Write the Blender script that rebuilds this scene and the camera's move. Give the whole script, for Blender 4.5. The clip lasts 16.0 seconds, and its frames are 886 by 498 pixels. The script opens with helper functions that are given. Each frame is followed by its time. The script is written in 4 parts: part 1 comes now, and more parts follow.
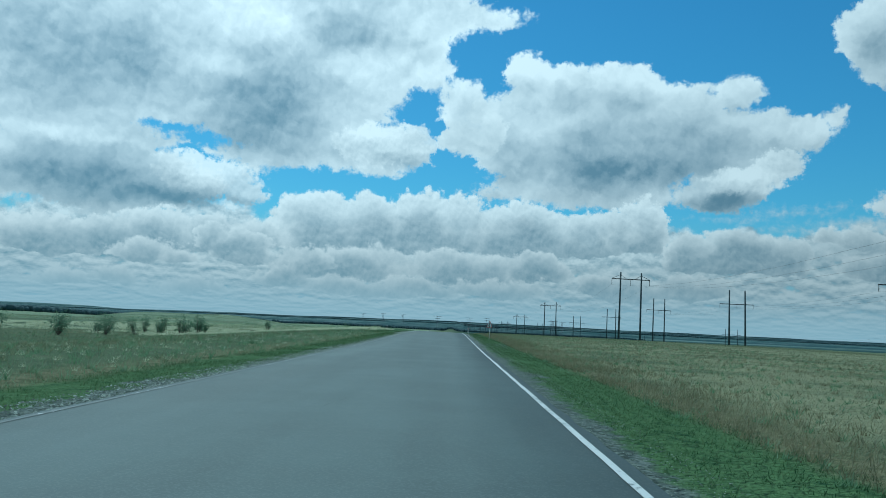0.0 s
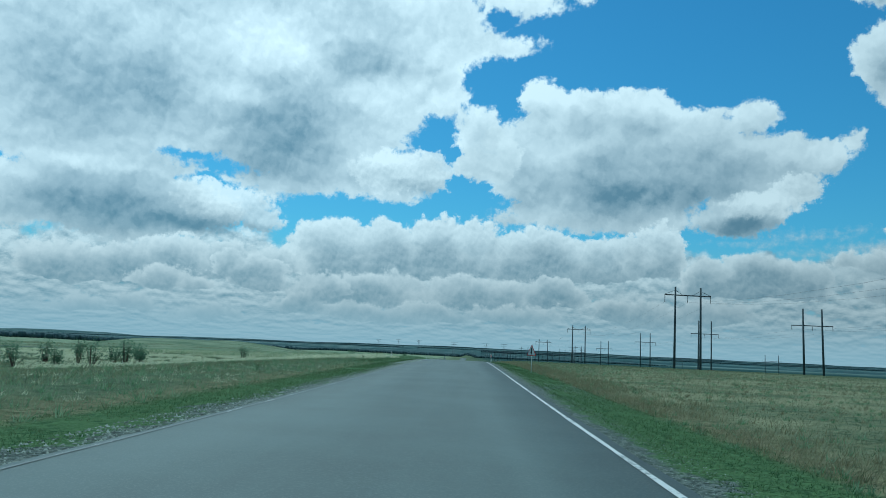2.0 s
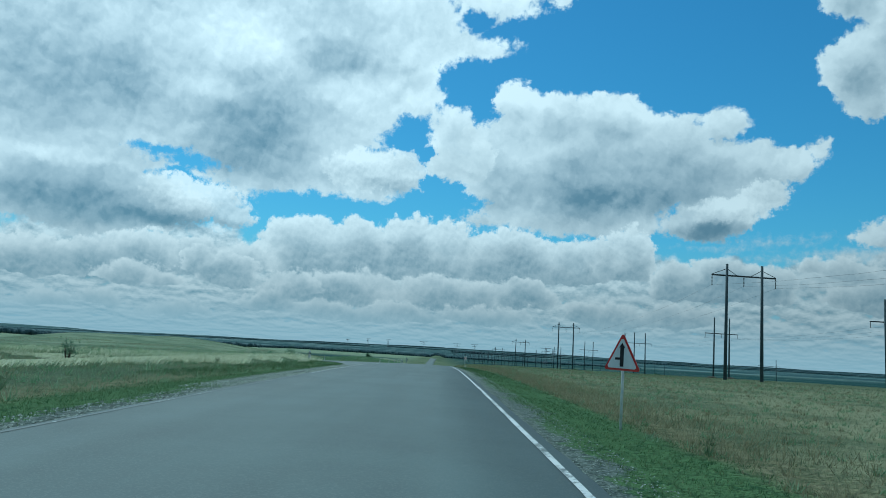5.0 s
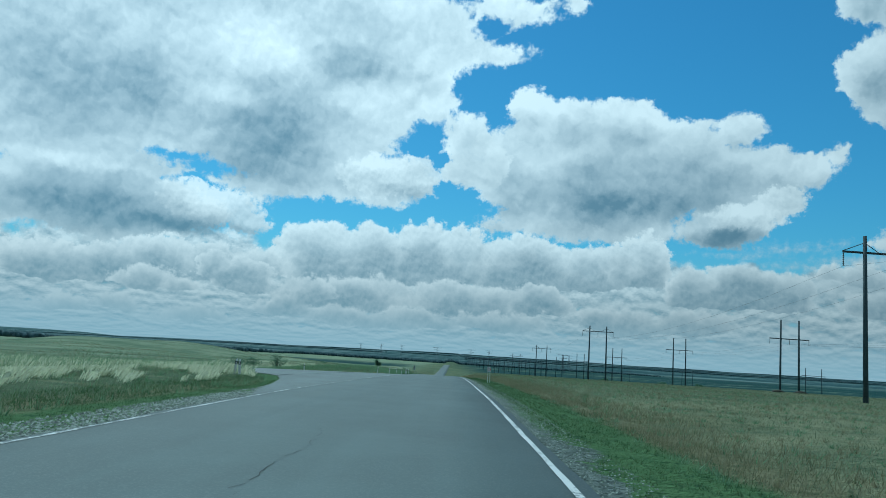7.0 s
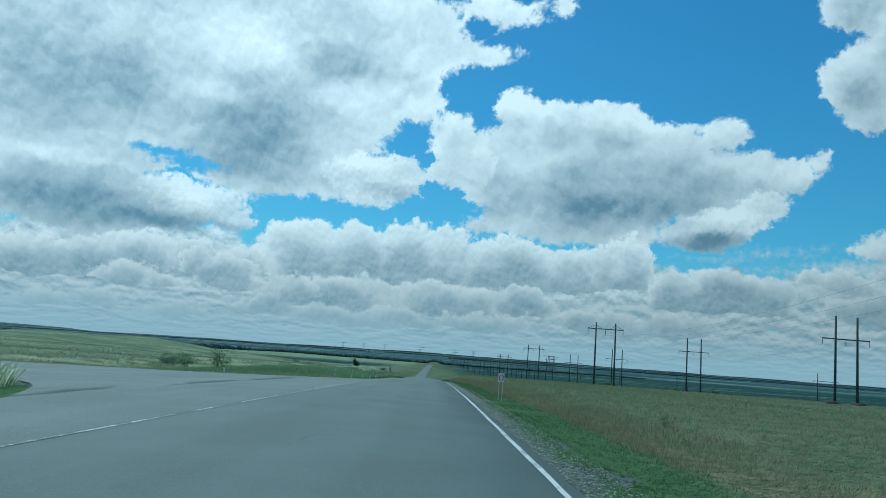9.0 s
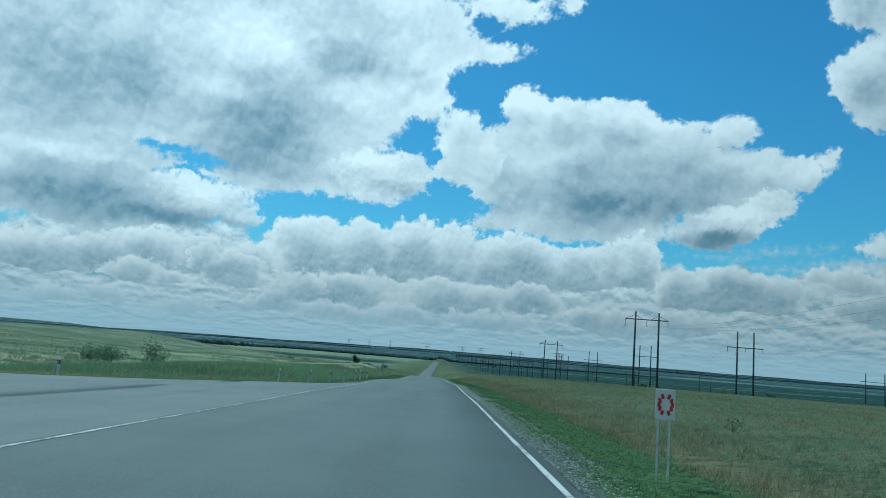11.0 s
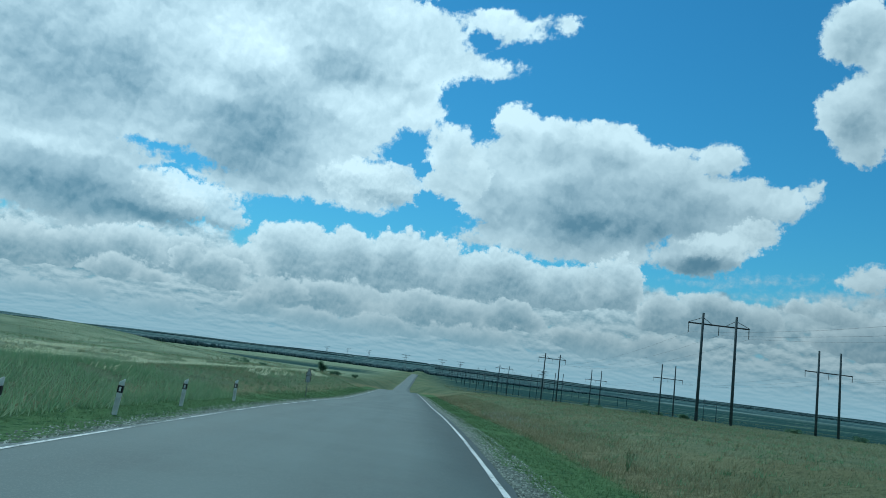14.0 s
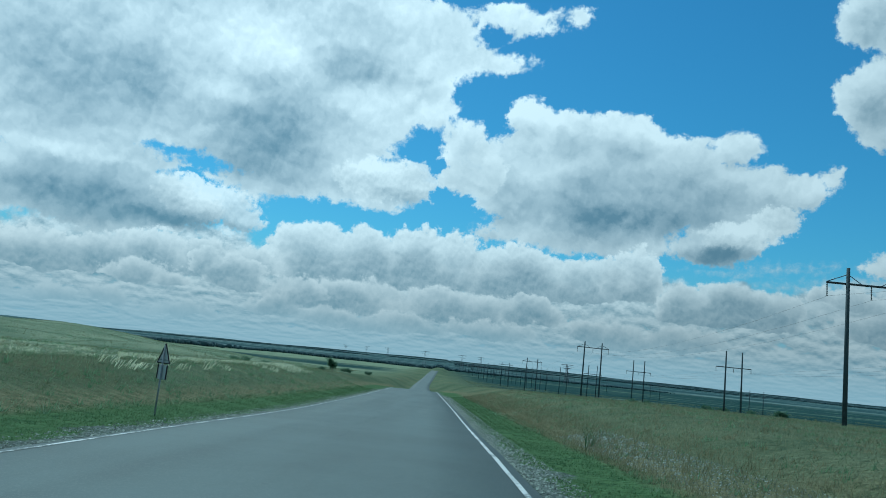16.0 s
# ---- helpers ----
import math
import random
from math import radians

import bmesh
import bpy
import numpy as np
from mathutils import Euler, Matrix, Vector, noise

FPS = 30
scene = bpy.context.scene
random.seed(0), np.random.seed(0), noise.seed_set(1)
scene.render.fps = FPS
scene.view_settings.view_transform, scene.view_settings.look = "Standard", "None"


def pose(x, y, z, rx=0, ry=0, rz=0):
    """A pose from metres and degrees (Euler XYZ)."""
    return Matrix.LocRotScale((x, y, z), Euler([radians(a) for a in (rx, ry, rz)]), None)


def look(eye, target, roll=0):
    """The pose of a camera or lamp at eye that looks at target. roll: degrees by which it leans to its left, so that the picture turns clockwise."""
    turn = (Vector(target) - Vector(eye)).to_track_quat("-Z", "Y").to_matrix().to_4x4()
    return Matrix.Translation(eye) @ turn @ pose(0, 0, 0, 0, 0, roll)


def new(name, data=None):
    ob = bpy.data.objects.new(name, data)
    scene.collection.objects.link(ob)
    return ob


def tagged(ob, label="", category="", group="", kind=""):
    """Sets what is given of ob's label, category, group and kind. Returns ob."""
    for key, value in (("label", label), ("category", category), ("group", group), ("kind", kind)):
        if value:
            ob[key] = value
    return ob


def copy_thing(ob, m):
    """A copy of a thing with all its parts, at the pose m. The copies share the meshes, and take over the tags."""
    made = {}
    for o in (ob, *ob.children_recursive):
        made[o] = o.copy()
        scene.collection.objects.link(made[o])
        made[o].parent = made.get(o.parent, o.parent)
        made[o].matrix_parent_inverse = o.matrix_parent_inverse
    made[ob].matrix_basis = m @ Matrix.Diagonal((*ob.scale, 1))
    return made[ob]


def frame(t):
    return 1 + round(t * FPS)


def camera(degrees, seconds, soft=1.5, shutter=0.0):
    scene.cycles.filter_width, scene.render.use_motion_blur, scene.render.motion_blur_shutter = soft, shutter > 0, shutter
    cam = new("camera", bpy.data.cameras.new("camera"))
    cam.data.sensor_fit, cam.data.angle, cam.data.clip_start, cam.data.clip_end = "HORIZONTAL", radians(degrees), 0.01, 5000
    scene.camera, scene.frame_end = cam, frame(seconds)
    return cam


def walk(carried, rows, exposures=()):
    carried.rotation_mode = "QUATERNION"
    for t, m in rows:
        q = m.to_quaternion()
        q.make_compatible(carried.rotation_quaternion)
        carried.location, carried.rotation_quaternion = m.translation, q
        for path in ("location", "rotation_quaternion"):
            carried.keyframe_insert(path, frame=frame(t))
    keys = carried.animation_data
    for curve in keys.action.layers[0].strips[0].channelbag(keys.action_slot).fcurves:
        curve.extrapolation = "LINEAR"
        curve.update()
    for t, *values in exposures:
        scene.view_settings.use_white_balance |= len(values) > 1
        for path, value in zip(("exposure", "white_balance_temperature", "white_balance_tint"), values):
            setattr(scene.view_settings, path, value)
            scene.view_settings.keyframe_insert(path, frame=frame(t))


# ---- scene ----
# The camera: a phone behind the windscreen of a car on a steppe road; seconds, place, pitch, roll, yaw.
cam = camera(61.8, 16.0, 0.9)
PATH = (
    (0.0, 0.00, 0.00, 1.35, 5.61, -2.82, 0.63),
    (0.5, -0.13, 6.23, 1.33, 5.87, -3.46, 0.52),
    (1.0, -0.26, 12.43, 1.32, 7.67, -6.62, -2.23),
    (1.5, -0.39, 18.60, 1.30, 7.06, -3.52, 0.58),
    (2.0, -0.52, 24.74, 1.28, 7.54, -2.71, 1.88),
    (2.5, -0.41, 30.89, 1.26, 7.29, -2.46, 1.35),
    (3.0, -0.29, 37.07, 1.23, 7.96, -2.88, 1.29),
    (3.5, -0.18, 43.28, 1.21, 7.64, -2.96, 0.88),
    (4.0, -0.07, 49.53, 1.20, 7.65, -3.45, -0.51),
    (6.5, 0.41, 81.42, 1.24, 7.64, -3.43, 0.34),
    (7.0, 0.28, 87.89, 1.26, 8.05, -3.66, 0.69),
    (7.5, 0.14, 94.37, 1.25, 8.68, -3.66, 0.35),
    (8.0, 0.01, 100.86, 1.22, 9.11, -3.81, -1.65),
    (8.5, 0.05, 107.40, 1.18, 9.00, -4.08, -1.22),
    (9.0, 0.09, 114.01, 1.11, 8.13, -4.30, -0.59),
    (11.5, 0.12, 147.94, 0.58, 7.88, -4.53, -0.09),
    (12.0, 0.10, 154.84, 0.46, 7.95, -4.87, -0.48),
    (12.5, 0.13, 161.76, 0.34, 8.18, -4.79, -0.55),
    (13.0, 0.15, 168.69, 0.21, 8.76, -5.31, -0.88),
    (13.5, 0.17, 175.63, 0.06, 8.41, -6.02, -1.65),
    (14.0, 0.19, 182.59, -0.11, 9.03, -7.24, -1.69),
    (14.5, 0.21, 189.57, -0.28, 8.00, -6.54, -1.56),
    (15.0, 0.23, 196.60, -0.48, 8.22, -6.42, -1.79),
    (15.5, 0.25, 203.68, -0.69, 8.68, -5.80, -1.25),
    (16.0, 0.26, 210.79, -0.93, 8.59, -5.98, -0.16),
)
walk(cam, [(t, pose(x, y, z, 90 + pitch, roll, yaw)) for t, x, y, z, pitch, roll, yaw in PATH],
     [(0.0, 0.0, 5000, -14)])

# ---- sky and sun ----
SUN_AZ, SUN_EL = -28.0, 52.0
sun = new("sun", bpy.data.lights.new("sun", "SUN"))
sun.data.energy, sun.data.angle, sun.data.color = 2.7, radians(10), (1.0, 0.96, 0.9)
sun.matrix_world = look((0, 0, 60), (-math.sin(radians(SUN_AZ)) * 10, -math.cos(radians(SUN_AZ)) * 10,
                                     60 - 10 * math.tan(radians(SUN_EL))))


class Nodes:
    """Short hand for node trees."""

    def __init__(self, tree):
        self.tree = tree

    def put(self, value, socket):
        if isinstance(value, bpy.types.NodeSocket):
            self.tree.links.new(value, socket)
        elif value is not None:
            socket.default_value = value

    def node(self, kind, values=(), **settings):
        n = self.tree.nodes.new(kind)
        for key, value in settings.items():
            setattr(n, key, value)
        for key, value in (values.items() if isinstance(values, dict) else enumerate(values)):
            self.put(value, n.inputs[key])
        return n

    def math(self, op, a, b=None, c=None):
        return self.node("ShaderNodeMath", (a, b, c), operation=op).outputs[0]

    def vec(self, op, a, b=None, c=None):
        n = self.node("ShaderNodeVectorMath", (a, b, c), operation=op)
        return n.outputs["Value"] if op in ("LENGTH", "DOT_PRODUCT") else n.outputs[0]

    def ramp(self, x, a, b, lo=0.0, hi=1.0, smooth=True):
        return self.node("ShaderNodeMapRange", {0: x, 1: a, 2: b, 3: lo, 4: hi},
                         interpolation_type="SMOOTHSTEP" if smooth else "LINEAR").outputs[0]

    def mix(self, f, a, b):
        n = self.node("ShaderNodeMix", data_type="RGBA")
        self.put(f, n.inputs[0])
        self.put((*a, 1) if isinstance(a, tuple) else a, n.inputs[6])
        self.put((*b, 1) if isinstance(b, tuple) else b, n.inputs[7])
        return n.outputs[2]

    def noise(self, vector, scale, detail=4, rough=0.55, out=0, **more):
        return self.node("ShaderNodeTexNoise", {"Vector": vector, "Scale": scale, "Detail": detail, "Roughness": rough},
                         **more).outputs[out]


# The clouds of the sky ahead: bearing, height, half width and half height in degrees.
# The open heaps; the flat-footed banks count their height from the foot.
MASS_WEST = ((-27.7, 18.5, 11.99, 8.45), (-14.9, 22.6, 14.04, 6.25), (-16.6, 15.4, 7.05, 4.29), (-7.6, 20.8, 6.72, 4.91),
      (-5.2, 23.9, 7.28, 3.2), (1.3, 22.9, 3.89, 0.9), (2.9, 26.1, 4.6, 1.26), (8.4, 26.5, 1, 0.86), (-3.1, 19, 2.72, 1.68),
      (0, 16.6, 2.03, 2.13), (-5.5, 17.9, 3.14, 1.68), (-5.7, 12.9, 3.98, 2.15), (-8.7, 13.5, 3.07, 2.34),
      (-27.8, 9.1, 10.46, 2.88), (0.9, 14.8, 2.69, 2.37), (-27.5, 29.5, 26.08, 5.92), (-8.1, 16.6, 3.99, 2.1),
      (-12.6, 13.2, 5.12, 2.19), (-14.3, 12, 3.36, 1.76))
MASS_EAST = ((5, 19.2, 1.89, 1.51), (8.3, 17.9, 3.32, 2.1), (12.7, 17.7, 3.66, 2.29), (16.7, 16.1, 3.72, 2.39),
      (20.8, 17.4, 1.98, 1.28), (12.6, 14.2, 8.5, 3.59), (19.6, 13.9, 5.17, 2.66), (23.1, 14.2, 2.29, 2),
      (25.4, 14.4, 2.21, 1.41), (27.3, 15.1, 0.93, 0.85), (23, 12.2, 2.28, 1.61), (20.5, 11, 3.13, 2.05), (18.7, 9.9, 2.59, 1.24),
      (4.3, 13.2, 3.33, 3.24), (9.3, 11.1, 8.19, 2.06), (2.7, 10.8, 2.66, 1.3), (2.9, 15.9, 2.6, 1.45), (5.6, 17, 2.68, 1.7),
      (11.9, 10.2, 5.94, 1.2), (-0.1, 14.2, 2.15, 1.29))
CORNER = ((29.7, 25.7, 2.68, 2.31), (29.7, 20.6, 2.66, 2.56), (30.4, 18.4, 1.71, 1.66), (32.7, 21.9, 2.99, 4.57),
      (31, 9.2, 1.64, 1.13))
GAPS = ((-11.7, 10, 3.07, 0.81), (-6.1, 9.9, 2.63, 0.22), (-0.7, 11, 3.02, 1.04), (-1, 12.4, 1.07, 0.78),
      (-3.7, 15.8, 1.44, 0.73), (-1.9, 14.8, 0.63, 0.56), (-3.5, 16.8, 0.45, 0.51), (-21.6, 13, 0.94, 0.2),
      (-19.8, 12.5, 1.04, 0.2), (1.9, 24.7, 1.2, 0.64), (-30.5, 6.3, 2.3, 0.37))
LOBES = ((-20.5, 10.1, 2.43, 1.46), (-18, 9.8, 2.82, 1.57), (-16.3, 8.9, 1.84, 0.92), (-6.9, 13.2, 3.09, 1.71),
      (-3.5, 13.5, 2.01, 1.64), (21.3, 11.1, 2.91, 1.06), (23.6, 12.2, 1.88, 1.12))
BANK_WEST = ((-28.8, 4, 4.36, 2.35), (-25.4, 4.5, 2.86, 2.19), (-22.1, 4.7, 3.38, 2.49), (-18.3, 5, 3.16, 2.55),
      (-15.5, 5.3, 2.04, 2.09))
BANK_MID = ((-10.5, 5.4, 3.81, 4.18), (-7, 5.6, 3.02, 4.22), (-2.9, 5.9, 3.72, 4.17), (0.2, 6.1, 2.64, 3.91),
      (5.2, 6, 5.22, 3.64), (10, 6.2, 3.84, 3), (14, 6.5, 2.57, 3.39))
BANK_SECOND = ((-7.7, 3.5, 5.13, 2.14), (-11.9, 3.3, 3.34, 1.78), (-0.3, 3.5, 3.49, 2.08), (2.8, 3.7, 2.61, 1.73),
      (6.2, 3.7, 2.68, 1.94), (-22.9, 3.7, 1.93, 1.59), (-20.5, 3.7, 1.53, 1.22), (-16.2, 4.4, 2.1, 2.5),
      (-18.5, 5.1, 1.58, 1.73), (17.5, 4.8, 2.2, 2.16), (20.6, 4.9, 3.46, 2.93), (23.3, 4.9, 2.23, 2.48), (24.9, 5, 1.23, 2.21),
      (28.6, 6.7, 2.73, 1.23), (31.2, 4.7, 3.87, 2.24))
BANK_THIRD = ((12.3, 2.8, 3.54, 1.61), (10.1, 3, 1.69, 1.19), (17.9, 2.9, 3.56, 1.32), (-8, 2, 3.83, 1.28),
      (-3.2, 2.1, 3.47, 1.29), (3.3, 2.4, 4.33, 1.21), (-13.1, 2.7, 2.48, 1.35), (-24.4, 2, 2.16, 0.98), (-28.2, 1.6, 2.36, 0.91),
      (-19.8, 1.4, 3.45, 0.89), (-11.1, 3.7, 2.1, 1.27))
WISPS = ((21.1, 8.4, 1.74, 0.2), (24.2, 8.8, 2.03, 0.24), (26.9, 9.2, 1.06, 0.12), (25.4, 7.6, 3.25, 0.24),
      (29.6, 7.8, 4.02, 0.69), (28.3, 6.1, 4.11, 1.16), (13.8, 4.5, 6.18, 0.21), (9.4, 10, 7.74, 0.86))
DARK = ((-15.3, 15.2, 5.88, 3.91, 0.56), (-9.5, 21.3, 3.35, 1.54, 0.35), (-29.7, 17.2, 4.56, 4.38, 0.42),
      (-24.6, 17.8, 2.29, 2.29, 0.4), (-27.4, 8.8, 7.37, 2.23, 0.62), (-19.4, 8.1, 5.12, 0.74, 0.6),
      (-4.5, 12.2, 2.66, 0.69, 0.4), (12.7, 11.7, 7.18, 1.45, 0.45), (19.4, 9.5, 3.16, 0.83, 0.65),
      (17.6, 13.9, 4.48, 1.86, 0.25), (9.2, 13.3, 3.92, 1.93, 0.22), (30, 19.4, 1.38, 1.47, 0.15),
      (-22.5, 16.5, 1.95, 1.96, 0.15))
LIT = ((-17, 22.1, 3.81, 2.34, 0.35), (-18.2, 18, 2.89, 1, 0.3), (-28.9, 11.6, 3.47, 0.6, 0.35), (-18.9, 10.7, 2.4, 1.23, 0.3),
      (-5.1, 18.8, 4.95, 1.67, 0.3), (-13.9, 21.2, 2.6, 1.6, 0.15), (5.5, 19.5, 2.25, 1.34, 0.3), (12.8, 18.4, 3.88, 1.03, 0.2),
      (25.4, 14.3, 2.21, 0.98, 0.25), (20.9, 11.4, 2.73, 0.57, 0.3), (-2.3, 22.2, 3.65, 2.05, 0.2), (-7, 14.3, 2.65, 0.85, 0.2))


def sky_bodies(k, place, rows, flat=False, soft=0.5):
    """Depth inside the nearest of some rounded cloud bodies, in degrees of the sky; below zero outside."""
    best = None
    for a, e, ra, re in rows:
        q = k.vec("MULTIPLY_ADD", place, (1 / ra, 1 / re, 0), (-a / ra, -e / re, 0))
        if flat:
            q = k.vec("MAXIMUM", q, k.vec("MULTIPLY", q, (-1.0, -3.6, 0.0)))
        d = k.math("MULTIPLY", k.math("SUBTRACT", k.vec("LENGTH", q), 1.0), min(ra, re))
        best = d if best is None else k.math("SMOOTH_MIN", best, d, soft)
    return k.math("MULTIPLY", best, -1.0)


def tone_of(k, place, rows):
    """The sum of soft patches: bearing, height, half width, half height, strength."""
    total = None
    for a, e, ra, re, much in rows:
        r = k.vec("LENGTH", k.vec("MULTIPLY_ADD", place, (1 / ra, 1 / re, 0), (-a / ra, -e / re, 0)))
        s = k.ramp(r, 1.45, 0.2, 0.0, much)
        total = s if total is None else k.math("ADD", total, s)
    return total


def build_sky():
    w = bpy.data.worlds.new("sky")
    w.cycles.sampling_method, w.cycles.sample_map_resolution = "MANUAL", 256
    scene.world, w.use_nodes = w, True
    k = Nodes(w.node_tree)
    bg = w.node_tree.nodes["Background"]
    blue = k.node("ShaderNodeTexSky", sky_type="NISHITA", sun_disc=False, sun_elevation=radians(SUN_EL),
                  sun_rotation=radians(SUN_AZ), air_density=1.3, dust_density=0.2, ozone_density=2.0).outputs[0]
    way = k.node("ShaderNodeTexCoord").outputs["Generated"]
    d = k.node("ShaderNodeSeparateXYZ", (way,))
    az = k.math("DEGREES", k.math("ARCTAN2", d.outputs[0], d.outputs[1]))
    el = k.math("DEGREES", k.math("ARCSINE", d.outputs[2]))
    place = k.node("ShaderNodeCombineXYZ", (az, el, 0.0)).outputs[0]
    half = (0.5, 0.5, 0.5)

    # billows: round puffs of several sizes, here and a little nearer to the sun
    curl = k.vec("SUBTRACT", k.noise(place, 0.5, 8, 0.66, out=1), half)
    puffs = {}
    for size, step_up in ((0.42, 0.55), (0.95, 0.28)):
        for up in (0, 1):
            at = k.vec("ADD", k.vec("MULTIPLY_ADD", curl, (2.2 * 0.42 / size, 1.9 * 0.42 / size, 0), place), (-0.35 * step_up * up, step_up * up, 0))
            puffs[size, up] = k.node("ShaderNodeTexVoronoi", {"Vector": at, "Scale": size, "Detail": 2.0, "Roughness": 0.62, "Lacunarity": 2.3},
                                     feature="F1", normalize=True).outputs["Distance"]
    fray = k.noise(place, 1.7, 5, 0.62)
    gentle = k.vec("MULTIPLY_ADD", curl, (2.0, 1.6, 0), place)
    roll = k.vec("SUBTRACT", k.noise(place, 0.2, 3, 0.55, out=1), half)
    small = k.vec("MULTIPLY_ADD", roll, (5.0, 2.4, 0), k.vec("MULTIPLY_ADD", curl, (2.4, 0.8, 0), place))
    tone = k.math("SUBTRACT", tone_of(k, gentle, LIT), tone_of(k, gentle, DARK))
    mist = k.math("SUBTRACT", k.noise(place, 0.22, 6, 0.6), 0.5)

    toward = k.vec("DOT_PRODUCT", way, (math.sin(radians(SUN_AZ)) * math.cos(radians(SUN_EL)),
                                        math.cos(radians(SUN_AZ)) * math.cos(radians(SUN_EL)), math.sin(radians(SUN_EL))))
    shine = k.math("MULTIPLY", k.ramp(toward, 0.42, 0.92, 0.74, 1.22, smooth=False), k.ramp(el, 1.0, 11.0, 0.68, 1.0))
    colour = k.mix(k.ramp(el, 1.0, 9.0, 1.0, 0.0), k.vec("MULTIPLY", blue, (0.0345, 0.0625, 0.0745)), (0.23, 0.34, 0.41))
    foot_tone = k.mix(k.ramp(el, 2.0, 10.0), (0.205, 0.330, 0.400), (0.170, 0.245, 0.300))

    def lay(colour, light, cover):
        cloud = k.mix(k.ramp(light, -0.25, 1.0, smooth=False), foot_tone, (0.84, 0.825, 0.81))
        cloud = k.node("ShaderNodeVectorMath", {0: cloud, "Scale": shine}, operation="SCALE").outputs[0]
        return k.mix(cover, colour, cloud)

    # ranks of small far clouds, closing up towards the horizon: lit tops over grey feet
    row = k.math("LOGARITHM", k.math("MAXIMUM", k.math("ADD", el, 1.3), 0.2), 2.718)
    rank = []
    for up in (0.0, 0.06):
        at = k.node("ShaderNodeCombineXYZ", (k.math("MULTIPLY", az, 0.55), k.math("MULTIPLY", k.math("ADD", row, up), 5.6), 1.0)).outputs[0]
        rank.append(k.noise(at, 1.0, 7, 0.58))
    low = k.math("MINIMUM", k.math("SUBTRACT", rank[0], 0.36), k.ramp(k.math("ADD", el, k.math("MULTIPLY", mist, 8.0)), 5.5, 9.0, 0.3, -0.3, smooth=False))
    light = k.math("MULTIPLY_ADD", k.math("SUBTRACT", rank[0], rank[1]), 3.2, k.math("MULTIPLY_ADD", mist, 0.6, 0.62))
    colour = lay(colour, light, k.ramp(low, -0.12, 0.06, 0.0, 0.92))
    # the rest of the sky, behind and overhead
    rest = k.math("MULTIPLY", k.math("SUBTRACT", k.noise(place, 0.07, 5, 0.55), 0.46), 4.0)
    off = k.math("MAXIMUM", k.ramp(k.math("ABSOLUTE", az), 35, 41), k.ramp(el, 29, 34))
    colour = lay(colour, k.math("ADD", 0.6, mist), k.math("MULTIPLY", k.ramp(rest, 0.0, 0.4), off))
    # thin veils
    veil = k.math("ADD", sky_bodies(k, gentle, WISPS, soft=0.2), k.math("MULTIPLY", k.math("SUBTRACT", fray, 0.5), 1.5))
    colour = lay(colour, k.math("ADD", 0.62, k.math("MULTIPLY", k.math("SUBTRACT", fray, 0.5), 0.9)), k.ramp(veil, -0.3, 0.8, 0.0, 0.75))

    # rows: bodies, flat feet, size of the puffs, how far they swell, step towards the sun, depth of shade, brightness of the inside
    for rows, flat, size, swell, lift, deep, inside, edge in (
            (MASS_EAST + CORNER, False, 0.42, 1.5, 0.9, 2.0, 0.36, 0.45), (MASS_WEST, False, 0.42, 1.6, 0.9, 2.2, 0.50, 0.5),
            (LOBES, False, 0.95, 1.4, 0.5, 1.3, 0.62, 0.5),
            (BANK_MID, True, 0.95, 1.5, 0.6, 2.2, 0.18, 0.35), (BANK_WEST, True, 0.95, 1.5, 0.5, 1.5, 0.16, 0.35),
            (BANK_SECOND, True, 0.95, 1.3, 0.4, 1.3, 0.18, 0.4), (BANK_THIRD, True, 0.95, 1.1, 0.3, 0.8, 0.3, 0.45)):
        bent = gentle if not flat else small
        bulge = k.math("MULTIPLY", k.math("SUBTRACT", 0.36, puffs[size, 0]), swell)
        here = k.math("ADD", sky_bodies(k, bent, rows, flat), bulge)
        above = sky_bodies(k, k.vec("ADD", bent, (-0.3 * lift, lift, 0)), rows, flat)
        above = k.math("ADD", above, bulge)
        if not flat:
            here = k.math("MINIMUM", here, k.math("ADD", k.math("MULTIPLY", sky_bodies(k, gentle, GAPS, soft=0.15), -1.0), k.math("MULTIPLY", bulge, 0.35)))
        relief = k.math("MULTIPLY", k.math("SUBTRACT", puffs[size, 1], puffs[size, 0]), 1.0)
        light = k.ramp(above, -0.3, deep, 0.92 if flat else 0.86, inside)
        light = k.math("ADD", k.math("ADD", light, relief), k.math("MULTIPLY_ADD", mist, 0.8, k.math("MULTIPLY", k.math("SUBTRACT", fray, 0.5), 0.12)))
        if not flat:
            light = k.math("ADD", light, tone)
        torn = k.math("MULTIPLY_ADD", k.math("SUBTRACT", fray, 0.5), 0.9 if flat else 1.2, here)
        cover = k.ramp(torn, 0.0, edge)
        if rows is LOBES:
            # these melt into the cloud behind them at their foot
            cover = k.math("MULTIPLY", k.ramp(torn, 0.0, 0.4), 0.92)
        colour = lay(colour, light, k.math("MULTIPLY", cover, 0.97))
    # pale air low down
    colour = k.mix(k.ramp(el, 0.0, 4.0, 0.75, 0.0), colour, (0.33, 0.425, 0.47))
    k.put(colour, bg.inputs[0])
    bg.inputs[1].default_value = 1.0


build_sky()

# ---- materials ----
def material(name, rough=0.85, metal=0.0):
    m = bpy.data.materials.new(name)
    m.use_nodes = True
    k = Nodes(m.node_tree)
    shader = m.node_tree.nodes["Principled BSDF"]
    shader.inputs["Roughness"].default_value, shader.inputs["Metallic"].default_value = rough, metal
    shader.inputs["Specular IOR Level"].default_value = 0.3
    return m, k, shader


